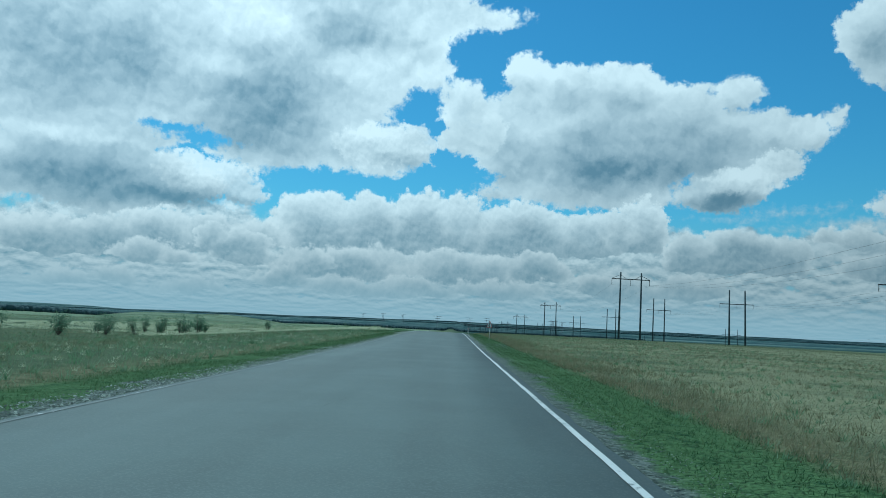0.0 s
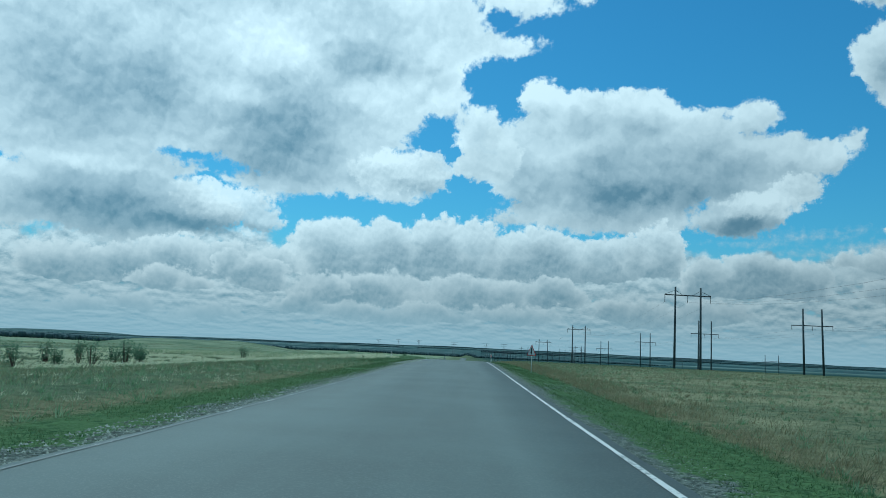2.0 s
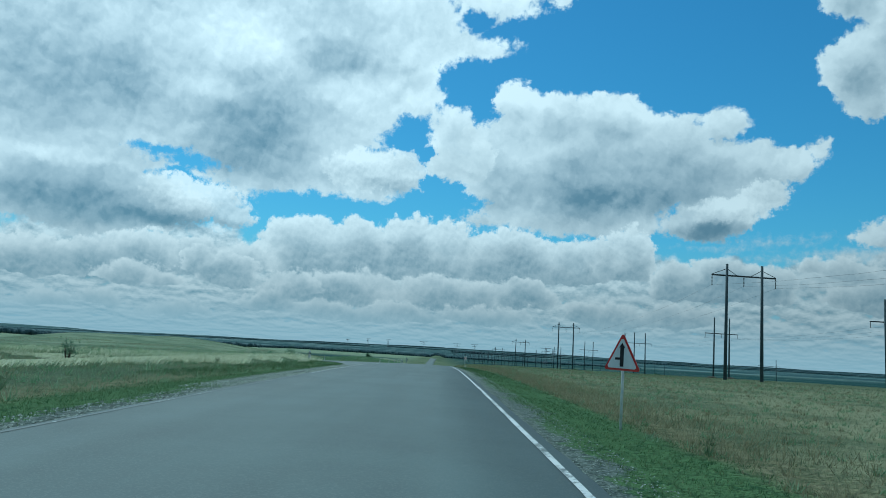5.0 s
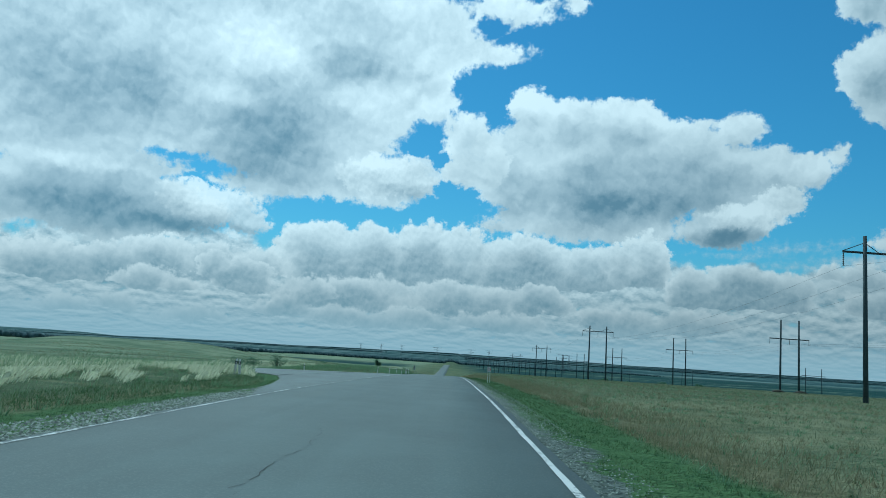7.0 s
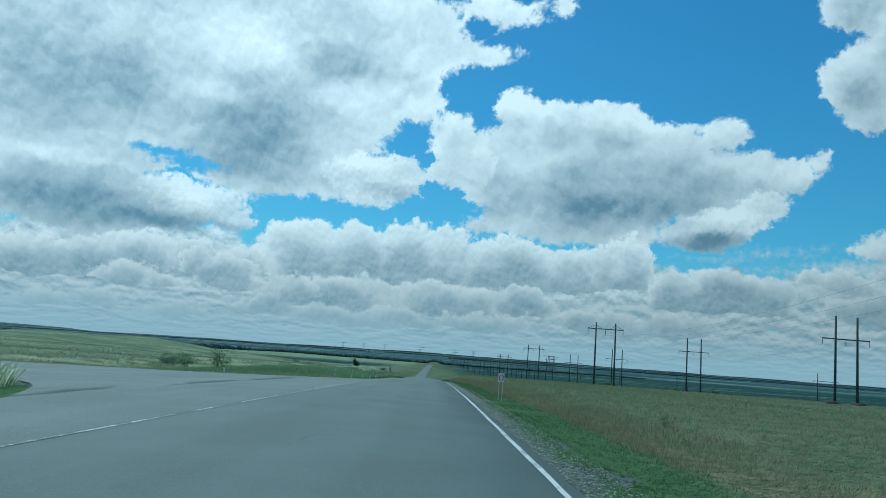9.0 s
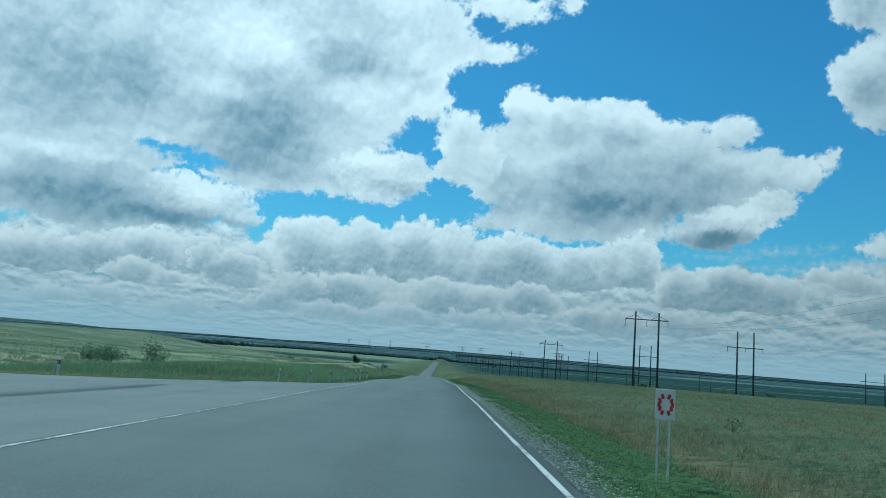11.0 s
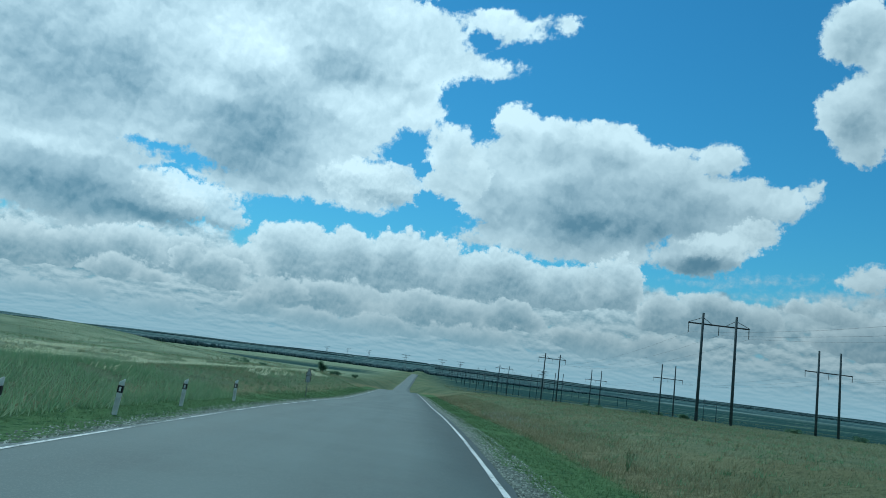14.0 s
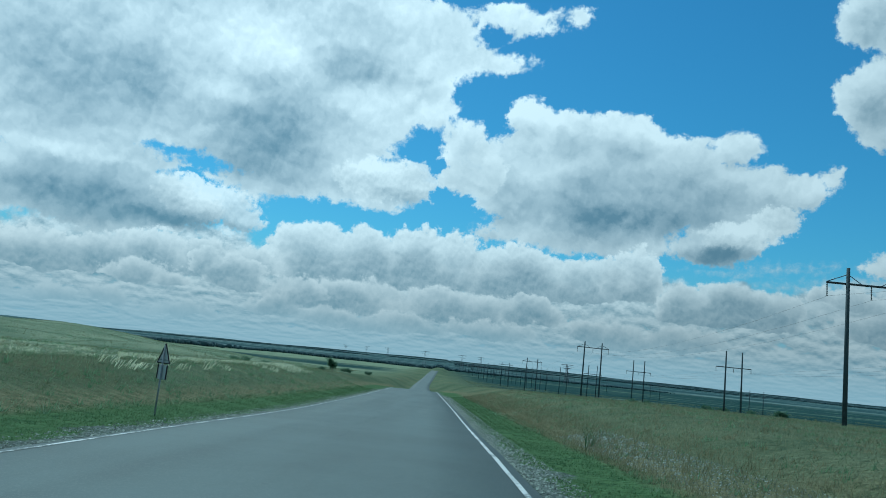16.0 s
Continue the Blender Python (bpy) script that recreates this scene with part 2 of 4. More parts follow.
def place_of(k):
    return k.node("ShaderNodeNewGeometry").outputs["Position"]


def bump(k, shader, height, strength, distance):
    b = k.node("ShaderNodeBump", {"Strength": strength, "Distance": distance, "Height": height})
    k.put(b.outputs[0], shader.inputs["Normal"])


def plain(name, colour, rough=0.8, metal=0.0, grain=8.0, vary=0.25):
    """A painted or bare surface with grain and blotches."""
    m, k, s = material(name, rough, metal)
    at = k.node("ShaderNodeTexCoord").outputs["Object"]
    f = k.math("ADD", k.math("MULTIPLY", k.noise(at, grain, 6), 0.6), k.math("MULTIPLY", k.noise(at, grain * 0.13, 3), 0.4))
    lo = tuple(c * (1 - vary) for c in colour)
    hi = tuple(min(1, c * (1 + vary)) for c in colour)
    k.put(k.mix(k.ramp(f, 0.3, 0.7), lo, hi), s.inputs["Base Color"])
    bump(k, s, f, 0.2, 0.01)
    return m


def blades(name, *colours, rough=0.7, glow=0.45):
    """Leaves and stalks, each a little different from the next."""
    m, k, s = material(name, rough)
    s.inputs["Specular IOR Level"].default_value = 0.12
    r = k.node("ShaderNodeNewGeometry").outputs["Random Per Island"]
    patch = k.noise(place_of(k), 0.22, 3)
    f = k.math("ADD", k.math("MULTIPLY", r, 0.75), k.math("MULTIPLY", k.ramp(patch, 0.35, 0.65), 0.25))
    ramp = k.node("ShaderNodeValToRGB", (f,))
    for i, c in enumerate(colours):
        e = ramp.color_ramp.elements[i] if i < 2 else ramp.color_ramp.elements.new(1.0)
        e.position, e.color = i / (len(colours) - 1), (*c, 1)
    k.put(ramp.outputs[0], s.inputs["Base Color"])
    through_leaf = k.node("ShaderNodeBsdfTranslucent", {"Color": ramp.outputs[0]})
    both = k.node("ShaderNodeMixShader", {0: glow, 1: s.outputs[0], 2: through_leaf.outputs[0]})
    k.put(both.outputs[0], m.node_tree.nodes["Material Output"].inputs["Surface"])
    return m


def asphalt(name, tone, stone):
    m, k, s = material(name, 0.78)
    at = place_of(k)
    long = k.vec("MULTIPLY", at, (1.0, 0.06, 1.0))
    grain = k.node("ShaderNodeTexVoronoi", {"Vector": at, "Scale": 55.0}).outputs["Color"]
    bits = k.ramp(k.node("ShaderNodeSeparateColor", (grain,)).outputs[0], 0.55, 1.0)
    wheel = k.noise(long, 0.7, 3)
    blotch = k.noise(at, 0.35, 5, 0.6)
    f = k.math("ADD", k.math("MULTIPLY", k.ramp(wheel, 0.35, 0.65), 0.5), k.math("MULTIPLY", k.ramp(blotch, 0.3, 0.7), 0.5))
    base = k.mix(f, tuple(c * 0.80 for c in tone), tuple(c * 1.16 for c in tone))
    base = k.mix(k.math("MULTIPLY", bits, 0.35), base, stone)
    seam = k.ramp(k.noise(at, 1.7, 8, 0.75), 0.66, 0.72)
    base = k.mix(k.math("MULTIPLY", seam, 0.35), base, tuple(c * 0.45 for c in tone))
    k.put(base, s.inputs["Base Color"])
    bump(k, s, k.math("ADD", bits, k.noise(at, 30, 4)), 0.35, 0.006)
    return m


ASPHALT = asphalt("asphalt_worn", (0.083, 0.112, 0.107), (0.148, 0.18, 0.175))
ASPHALT_OLD = asphalt("asphalt_old_pale", (0.112, 0.139, 0.134), (0.21, 0.24, 0.23))


def line_paint(name, worn):
    m, k, s = material(name, 0.7)
    at = place_of(k)
    wear = k.math("ADD", k.math("MULTIPLY", k.noise(at, 9, 6, 0.7), 0.6), k.math("MULTIPLY", k.noise(at, 0.8, 3), 0.4))
    k.put(k.mix(k.ramp(wear, worn, worn + 0.1), (0.52, 0.54, 0.52), (0.11, 0.135, 0.13)), s.inputs["Base Color"])
    bump(k, s, k.noise(at, 40, 3), 0.2, 0.004)
    return m


PAINT_LINE, PAINT_FADED, PAINT_GONE = line_paint("road_paint_worn", 0.50), line_paint("road_paint_faded", 0.44), line_paint("road_paint_nearly_gone", 0.36)


def stones_paint():
    m, k, s = material("loose_stone", 0.9)
    r = k.node("ShaderNodeNewGeometry").outputs["Random Per Island"]
    k.put(k.mix(r, (0.034, 0.046, 0.038), (0.27, 0.315, 0.265)), s.inputs["Base Color"])
    return m


STONE = stones_paint()


def steppe():
    """Grassland seen from above: turf by the road, dry and grey-green steppe, ploughed and sown strips far off, the
    farthest tinted with haze in their colour.
    """
    m, k, s = material("steppe_ground", 0.95)
    s.inputs["Specular IOR Level"].default_value = 0.04
    at = place_of(k)

    def value(name):
        return k.node("ShaderNodeAttribute", attribute_name=name).outputs["Fac"]

    edge = k.math("ADD", value("from_road"), k.math("MULTIPLY", k.math("SUBTRACT", k.noise(at, 0.7, 5, 0.65), 0.5), 1.3))
    wide, mid, small = k.noise(at, 0.02, 4), k.noise(at, 0.16, 5, 0.6), k.noise(at, 2.6, 6, 0.7)
    streak = k.noise(k.vec("MULTIPLY", at, (0.10, 0.45, 1.0)), 1.0, 4, 0.6)
    warp = k.vec("MULTIPLY_ADD", k.noise(at, 3.0, 3, 0.6, out=1), (0.35, 0.35, 0.0), at)
    tuft = k.node("ShaderNodeTexVoronoi", {"Vector": warp, "Scale": 3.6, "Detail": 2.0, "Roughness": 0.7})
    shoot = k.node("ShaderNodeSeparateColor", (tuft.outputs["Color"],)).outputs[0]
    mixed = k.math("ADD", k.math("MULTIPLY", mid, 0.45), k.math("ADD", k.math("MULTIPLY", small, 0.25), k.math("MULTIPLY", shoot, 0.30)))
    field = k.mix(k.ramp(mixed, 0.32, 0.68), (0.046, 0.094, 0.054), (0.196, 0.240, 0.138))
    # a darker green in the gaps between the tufts
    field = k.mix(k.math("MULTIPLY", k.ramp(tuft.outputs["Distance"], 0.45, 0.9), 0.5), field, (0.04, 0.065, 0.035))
    field = k.mix(k.math("MULTIPLY", k.ramp(streak, 0.5, 0.68), 0.45), field, (0.225, 0.235, 0.130))
    field = k.mix(k.math("MULTIPLY", k.ramp(k.noise(at, 0.07, 5, 0.6), 0.5, 0.66), 0.55), field, (0.175, 0.155, 0.078))
    field = k.mix(k.math("MULTIPLY", k.ramp(wide, 0.46, 0.62), 0.50), field, (0.050, 0.090, 0.046))
    # dry pasture on the open hills, pale and blotched
    blotch = k.math("ADD", k.math("MULTIPLY", k.noise(k.vec("MULTIPLY", at, (0.035, 0.07, 0.0)), 1.0, 6, 0.65), 0.7), k.math("MULTIPLY", small, 0.3))
    pasture = k.mix(k.ramp(blotch, 0.36, 0.64), (0.120, 0.172, 0.104), (0.262, 0.306, 0.196))
    # shade of the hollows put into the colour as darker green strips
    pasture = k.mix(k.math("MULTIPLY", k.ramp(k.noise(k.vec("MULTIPLY", at, (0.012, 0.05, 0.0)), 1.0, 4, 0.6), 0.53, 0.66), 0.62), pasture, (0.075, 0.122, 0.075))
    straw = k.mix(k.ramp(mixed, 0.34, 0.66), (0.138, 0.160, 0.084), (0.280, 0.282, 0.166))
    field = k.mix(k.math("MULTIPLY", value("straw"), k.ramp(mid, 0.38, 0.58, 0.25, 0.9)), field, straw)
    field = k.mix(value("open"), field, pasture)
    sown = k.mix(k.ramp(k.noise(k.vec("MULTIPLY", at, (0.0022, 0.022, 1)), 1.0, 4, 0.6), 0.56, 0.68), (0.020, 0.054, 0.050), (0.128, 0.172, 0.120))
    field = k.mix(value("sown"), field, sown)
    # farthest strips: the bluish haze of distance is put into their colours
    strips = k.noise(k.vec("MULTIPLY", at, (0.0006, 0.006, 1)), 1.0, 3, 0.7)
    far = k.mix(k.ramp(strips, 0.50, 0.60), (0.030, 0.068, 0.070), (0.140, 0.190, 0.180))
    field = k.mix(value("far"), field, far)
    turf = k.mix(k.ramp(k.math("ADD", k.math("MULTIPLY", small, 0.6), k.math("MULTIPLY", shoot, 0.4)), 0.3, 0.7), (0.034, 0.080, 0.034), (0.092, 0.160, 0.066))
    rust = k.mix(k.ramp(small, 0.35, 0.65), (0.112, 0.126, 0.065), (0.222, 0.212, 0.123))
    col = k.mix(k.ramp(edge, 3.2, 4.9), rust, field)
    col = k.mix(k.ramp(edge, 2.2, 3.1), turf, col)
    cell = k.node("ShaderNodeTexVoronoi", {"Vector": at, "Scale": 14.0})
    pebble = k.mix(k.node("ShaderNodeSeparateColor", (cell.outputs["Color"],)).outputs[0], (0.066, 0.086, 0.075), (0.185, 0.218, 0.192))
    bare = k.math("SUBTRACT", value("from_road"), k.math("MULTIPLY", k.ramp(k.noise(at, 0.25, 4, 0.7), 0.45, 0.75), 1.2))
    bare = k.math("ADD", bare, k.math("MULTIPLY", k.math("SUBTRACT", small, 0.5), 0.9))
    col = k.mix(k.ramp(bare, 0.1, 0.42), pebble, col)
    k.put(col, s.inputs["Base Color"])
    bump(k, s, k.math("SUBTRACT", k.math("ADD", small, k.noise(at, 14, 4)), tuft.outputs["Distance"]), 0.9, 0.12)
    return m


STEPPE = steppe()
GRASS_GREEN = blades("verge_grass", (0.038, 0.084, 0.038), (0.078, 0.142, 0.058), (0.168, 0.214, 0.104))
GRASS_DRY = blades("steppe_grass", (0.072, 0.114, 0.060), (0.182, 0.212, 0.118), (0.300, 0.308, 0.186))
GRASS_RUST = blades("ripe_grass", (0.118, 0.134, 0.070), (0.222, 0.212, 0.121), (0.340, 0.322, 0.204))
GRASS_TALL = blades("rank_grass", (0.105, 0.200, 0.096), (0.185, 0.295, 0.155), (0.29, 0.37, 0.235))
SHEET = plain("sign_sheet", (0.46, 0.50, 0.50), 0.6, 0.1, vary=0.12)
FEATHER = blades("feather_grass_plume", (0.40, 0.44, 0.28), (0.56, 0.59, 0.40), (0.70, 0.73, 0.54))
LEAF = blades("shrub_leaf", (0.065, 0.125, 0.080), (0.105, 0.18, 0.11), (0.16, 0.235, 0.15), glow=0.6)
# foliage of the far belts, with bluish aerial haze mixed into its colour
HAZY_WOODS = blades("far_woods_haze_tint", (0.052, 0.092, 0.098), (0.078, 0.120, 0.122), rough=0.9, glow=0.0)
BARK = plain("bark", (0.09, 0.07, 0.055), 0.9)
POLE_WOOD = plain("tarred_pole", (0.052, 0.073, 0.080), 0.85, grain=14)
ARM_STEEL = plain("rusty_steel", (0.055, 0.062, 0.066), 0.7, 0.3)
INSULATOR = plain("glazed_insulator", (0.10, 0.11, 0.105), 0.3)
WIRE = plain("weathered_wire", (0.10, 0.10, 0.105), 0.5, 0.6)
SOIL = plain("bare_soil", (0.055, 0.05, 0.035), 0.95, grain=5, vary=0.4)
WHITE = plain("white_enamel", (0.72, 0.72, 0.70), 0.55, vary=0.08)
RED = plain("red_enamel", (0.50, 0.045, 0.035), 0.5, vary=0.12)
BLACK = plain("black_paint", (0.02, 0.02, 0.022), 0.6)
ZINC = plain("dull_zinc", (0.26, 0.29, 0.30), 0.6, 0.15, vary=0.15)
POST_PAINT = plain("post_paint_dirty", (0.62, 0.64, 0.60), 0.7, grain=5, vary=0.25)
CRACK = plain("crack_dark", (0.032, 0.038, 0.038), 0.95)
PYLON = plain("pylon_steel", (0.16, 0.17, 0.18), 0.6, 0.4)


# ---- mesh helpers ----
def mesh_of(bm, name, mat):
    me = bpy.data.meshes.new(name)
    bm.to_mesh(me)
    bm.free()
    me.materials.append(mat)
    return me


def part(name, bm, mat, parent, label="", smooth=False):
    """One mesh object under a thing, or at top level when parent is None."""
    me = mesh_of(bm, name, mat)
    if smooth:
        for p in me.polygons:
            p.use_smooth = True
    ob = new(name, me)
    ob.parent = parent
    return tagged(ob, label)


def thing(name, m, label, category, group="", kind=""):
    ob = new(name)
    ob.matrix_world = m
    return tagged(ob, label, category, group, kind)


def box(bm, size, at=(0, 0, 0), turn=None, bevel=0.0):
    m = Matrix.Translation(at) @ (turn or Matrix()) @ Matrix.Diagonal((*size, 1))
    got = bmesh.ops.create_cube(bm, size=1, matrix=m)["verts"]
    if bevel:
        edges = list({e for v in got for e in v.link_edges})
        bmesh.ops.bevel(bm, geom=edges, offset=bevel, segments=1, affect="EDGES")
    return bm


def tube(bm, a, b, r1, r2, sides=8):
    a, b = Vector(a), Vector(b)
    d = b - a
    m = Matrix.Translation((a + b) / 2) @ d.to_track_quat("Z", "Y").to_matrix().to_4x4()
    bmesh.ops.create_cone(bm, segments=sides, radius1=r1, radius2=r2, depth=d.length, cap_ends=True, matrix=m)
    return bm


def raw_mesh(name, verts, faces, mat, label="", category="", kind="", parent=None):
    """A mesh from arrays: triangles or quads."""
    verts, faces = np.asarray(verts, dtype=np.float32), np.asarray(faces, dtype=np.int32)
    me = bpy.data.meshes.new(name)
    n, sides = faces.shape
    me.vertices.add(len(verts))
    me.vertices.foreach_set("co", verts.ravel())
    me.loops.add(n * sides)
    me.loops.foreach_set("vertex_index", faces.ravel())
    me.polygons.add(n)
    me.polygons.foreach_set("loop_start", np.arange(0, n * sides, sides, dtype=np.int32))
    me.update(calc_edges=True)
    me.materials.append(mat)
    ob = new(name, me)
    ob.parent = parent
    return tagged(ob, label, category, "", kind)


# ---- the lie of the land ----
def smooth_profile(ys, zs, sigma=14.0):
    fine = np.arange(-200, 5001, 2.0)
    z = np.interp(fine, ys, zs)
    w = np.exp(-0.5 * (np.arange(-25, 26) * 2.0 / sigma) ** 2)
    z = np.convolve(np.pad(z, 25, mode="edge"), w / w.sum(), mode="valid")
    return lambda y: np.interp(y, fine, z)


road_z = smooth_profile(
    (-200, 0, 40, 88, 112, 121, 148, 157, 166, 172, 178, 188, 196, 206, 213, 220, 226, 234, 240, 280, 323, 400, 470, 560, 700, 940, 1300, 2000, 5000),
    (0.3, 0.0, -0.14, -0.10, -0.20, -0.34, -0.78, -1.0, -1.18, -1.29, -1.47, -1.77, -1.93, -2.13, -2.37, -2.61, -2.81, -3.15, -3.38, -4.5, -5.6,
     -9.0, -11.6, -13.2, -13.2, -11.5, -11, -9, 1), 5.0)
field_z = smooth_profile(
    (-200, 0, 100, 150, 229, 285, 390, 470, 560, 800, 1300, 2000, 3000, 5000),
    (0.1, -0.15, -0.2, -0.4, -1.93, -2.95, -6.3, -8.6, -11.0, -13.0, -14.0, -12.0, -7.5, 1.5), 20.0)
bend = smooth_profile((-200, 240, 323, 560, 800, 940, 1300, 5000), (0, 0, -1.6, -6.0, -4.5, -3.2, 2.0, 60.0), 25.0)
EDGE_R, EDGE_L = 1.93, -5.15          # edges of the asphalt
LINE_R, LINE_L = 1.707, -5.017        # edge lines


def step(x, a, b):
    t = np.clip((x - a) / (b - a), 0, 1)
    return t * t * (3 - 2 * t)


def far_edge(x):
    """The far kerbless edge of the side road, as y over x."""
    return np.interp(-x, (5.0, 5.7, 7.3, 8.4, 9.6, 10.4, 11.8, 13.4, 17.5, 25.0, 33.0, 60.0, 200.0),
                     (194, 191.5, 186.0, 183.6, 181.5, 179.8, 177.0, 174.0, 171.0, 170.9, 171.5, 174.0, 186.0))


def near_edge(x):
    return np.interp(-x, (5.0, 5.9, 6.7, 7.5, 8.7, 10.0, 12.4, 15.5, 20.0, 32.0, 60.0, 200.0),
                     (108, 112, 117.2, 121.7, 127.3, 132.4, 138.0, 141.5, 143.2, 146.0, 150.0, 164.0))


def waves(x, y, size, seed):
    """Gentle swells of the ground."""
    return (np.sin(x / size + seed) * np.cos(y / (size * 1.3) + 1.7 * seed) + 0.5 * np.sin((x + 0.7 * y) / (size * 0.47) + 2.3 * seed))


def off_road(x, y):
    """Metres outside the asphalt of the main and the side road."""
    c = x - bend(y)
    main = np.maximum(c - EDGE_R, EDGE_L - c)
    side = np.maximum(near_edge(x) - y, y - far_edge(x))
    side = np.where(c < -4.6, side * 0.75, 99.0)
    return np.minimum(main, side)


def land(x, y):
    """Height of the ground."""
    x, y = np.asarray(x, dtype=float), np.asarray(y, dtype=float)
    c = x - bend(y)
    z = field_z(y) + 0.0
    left = step(-c, 10, 32)
    z = z - left * 1.35 * (1 - step(y, 150, 330))
    z = z - left * 0.9 * step(y, 150, 215) * (1 - step(y, 240, 330))
    # rises on the left, flat-topped swells farther off
    z = z + 8.0 * np.exp(-(((x + 165) / 66) ** 2 + ((y - 545) / 110) ** 2))
    z = z + 1.6 * np.exp(-(((x + 430) / 210) ** 2 + ((y - 560) / 170) ** 2)) - 2.2 * step(-x, 200, 330) * step(y, 260, 420)
    for hx, hy, hh, wx, wy in ((-70, 384, 1.9, 17, 13), (-109, 404, 2.1, 26, 16), (-88, 368, -1.2, 20, 14), (-60, 340, -0.8, 22, 16), (-140, 440, -1.6, 30, 20),
                               (-190, 470, 1.8, 40, 18), (-135, 350, 1.3, 34, 16), (-230, 430, -1.3, 50, 22)):
        z = z + hh * np.exp(-(((x - hx) / wx) ** 2 + ((y - hy) / wy) ** 2))
    z = z + 9.0 * step(-x, 1400, 3200) * step(y, 2200, 4700) + 5.0 * step(-x, 300, 1800) * step(y, 1500, 3800)
    z = z - 30.0 * step(-x, 150, 2600) * step(y, 1500, 4300)
    z = z + 13.0 * step(y, 4200, 4700) * (step(x, -2950, -2800) * (1 - step(x, -2350, -2200)) + 0.6 * step(x, -2150, -1900) * (1 - step(x, -1500, -1000)))
    z = z + 6.0 * step(y, 3600, 4800) * np.exp(-((x + 60) / 700) ** 2)
    z = z + waves(x, y, 34.0, 3.0) * 0.7 * step(-c, 50, 110) * step(y, 200, 300) * (1 - step(y, 700, 900))
    z = z + waves(x, y, 13.0, 5.0) * 0.22 * step(-c, 36, 80) * step(y, 215, 290) * (1 - step(y, 560, 700))
    z = z + waves(x, y, 21.0, 1.0) * 0.16 * step(np.abs(c), 14, 60) + waves(x, y, 90.0, 2.0) * 0.5 * step(np.abs(c), 60, 200)
    # the road's own bed
    out = np.maximum(off_road(x, y), 0)
    z_road = road_z(y) - 0.02 * np.clip(-(c - EDGE_L), 0, 60) * step(y, 90, 110) * (1 - step(y, 195, 230))
    k = step(out, 0.4, 9.0)
    return np.where(off_road(x, y) < 0.0, z_road - 0.04, (z_road - 0.014 - 0.055 * np.minimum(out, 3)) * (1 - k) + z * k)


def ground():
    near = np.concatenate([-np.geomspace(4000, 60, 60), np.linspace(-56, -16, 21), np.arange(-15, -4.5, 0.5), np.arange(-4.5, 2.0, 1.5),
                           np.arange(2.0, 12, 0.5), np.linspace(13, 60, 24), np.geomspace(66, 4000, 26)])
    ys = np.concatenate([np.arange(-60, 0, 10), np.arange(0, 330, 1.5), np.arange(330, 700, 5), np.geomspace(708, 4950, 60)])
    X, Y = np.meshgrid(near, ys)
    Z = land(X, Y)
    n, rows = len(near), len(ys)
    v = np.stack([X, Y, Z], -1).reshape(-1, 3)
    i = np.arange(rows * n).reshape(rows, n)
    f = np.stack([i[:-1, :-1], i[:-1, 1:], i[1:, 1:], i[1:, :-1]], -1).reshape(-1, 4)
    ob = raw_mesh("ground", v, f, STEPPE, "dry grey-green steppe grassland with sown fields and haze-tinted strips far off", "ground", "structure")
    x, y = v[:, 0], v[:, 1]
    masks = {"from_road": np.where(y < 420, np.maximum(off_road(x, y), 0), 20 + np.abs(x)),
             "sown": step(y, 450, 530) * (1 - step(y, 1350, 1500)) * step(x, 14 - 0.02 * y, 40) + step(y, 700, 760) * (1 - step(y, 880, 1000)) * step(-x, 20, 60) * (1 - step(-x, 300, 420)),
             "open": step(-(x - bend(y)), 14, 40) * step(y, 190, 260) + 0.25 * step(-(x - bend(y)), 30, 70) * (1 - step(y, 190, 260)),
             "straw": step(x - bend(y), 4.5, 7.0) * (1 - 0.75 * step(y, 70, 170)) * (1 - step(y, 300, 400)),
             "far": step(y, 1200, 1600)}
    for name, values in masks.items():
        layer = ob.data.attributes.new(name, "FLOAT", "POINT")
        layer.data.foreach_set("value", np.asarray(values, dtype=np.float32))
    for p in ob.data.polygons:
        p.use_smooth = True
    return ob


ground()


def ribbon(name, a, b, ys, mat, lift, label, category, kind="structure", thick=0.0, ragged=0.0):
    """A strip along the road from offset a to offset b, with its own thickness."""
    rng = np.random.default_rng(3)
    cols = np.array([a, b]) if b - a < 1 else np.linspace(a, b, 5)
    ys = np.asarray(ys, dtype=float)
    X = bend(ys)[:, None] + cols[None, :]
    if ragged:
        X[:, 0] += rng.normal(0, ragged, len(ys))
        X[:, -1] += rng.normal(0, ragged, len(ys))
    crown = 0.008 * np.minimum(np.abs(cols - (EDGE_L + EDGE_R) / 2) - 3.6, 0)
    Z = road_z(ys)[:, None] + lift - crown[None, :]
    n, rows = len(cols), len(ys)
    top = np.stack([X, np.repeat(ys[:, None], n, 1), Z], -1).reshape(-1, 3)
    i = np.arange(rows * n).reshape(rows, n)
    f = [np.stack([i[:-1, :-1], i[:-1, 1:], i[1:, 1:], i[1:, :-1]], -1).reshape(-1, 4)]
    v = [top]
    if thick:
        v.append(top - (0, 0, thick))
        o = rows * n
        f.append(np.stack([i[1:, 0], i[1:, 0] + o, i[:-1, 0] + o, i[:-1, 0]], -1))
        f.append(np.stack([i[:-1, -1], i[:-1, -1] + o, i[1:, -1] + o, i[1:, -1]], -1))
    return raw_mesh(name, np.concatenate(v), np.concatenate(f), mat, label, category, kind)


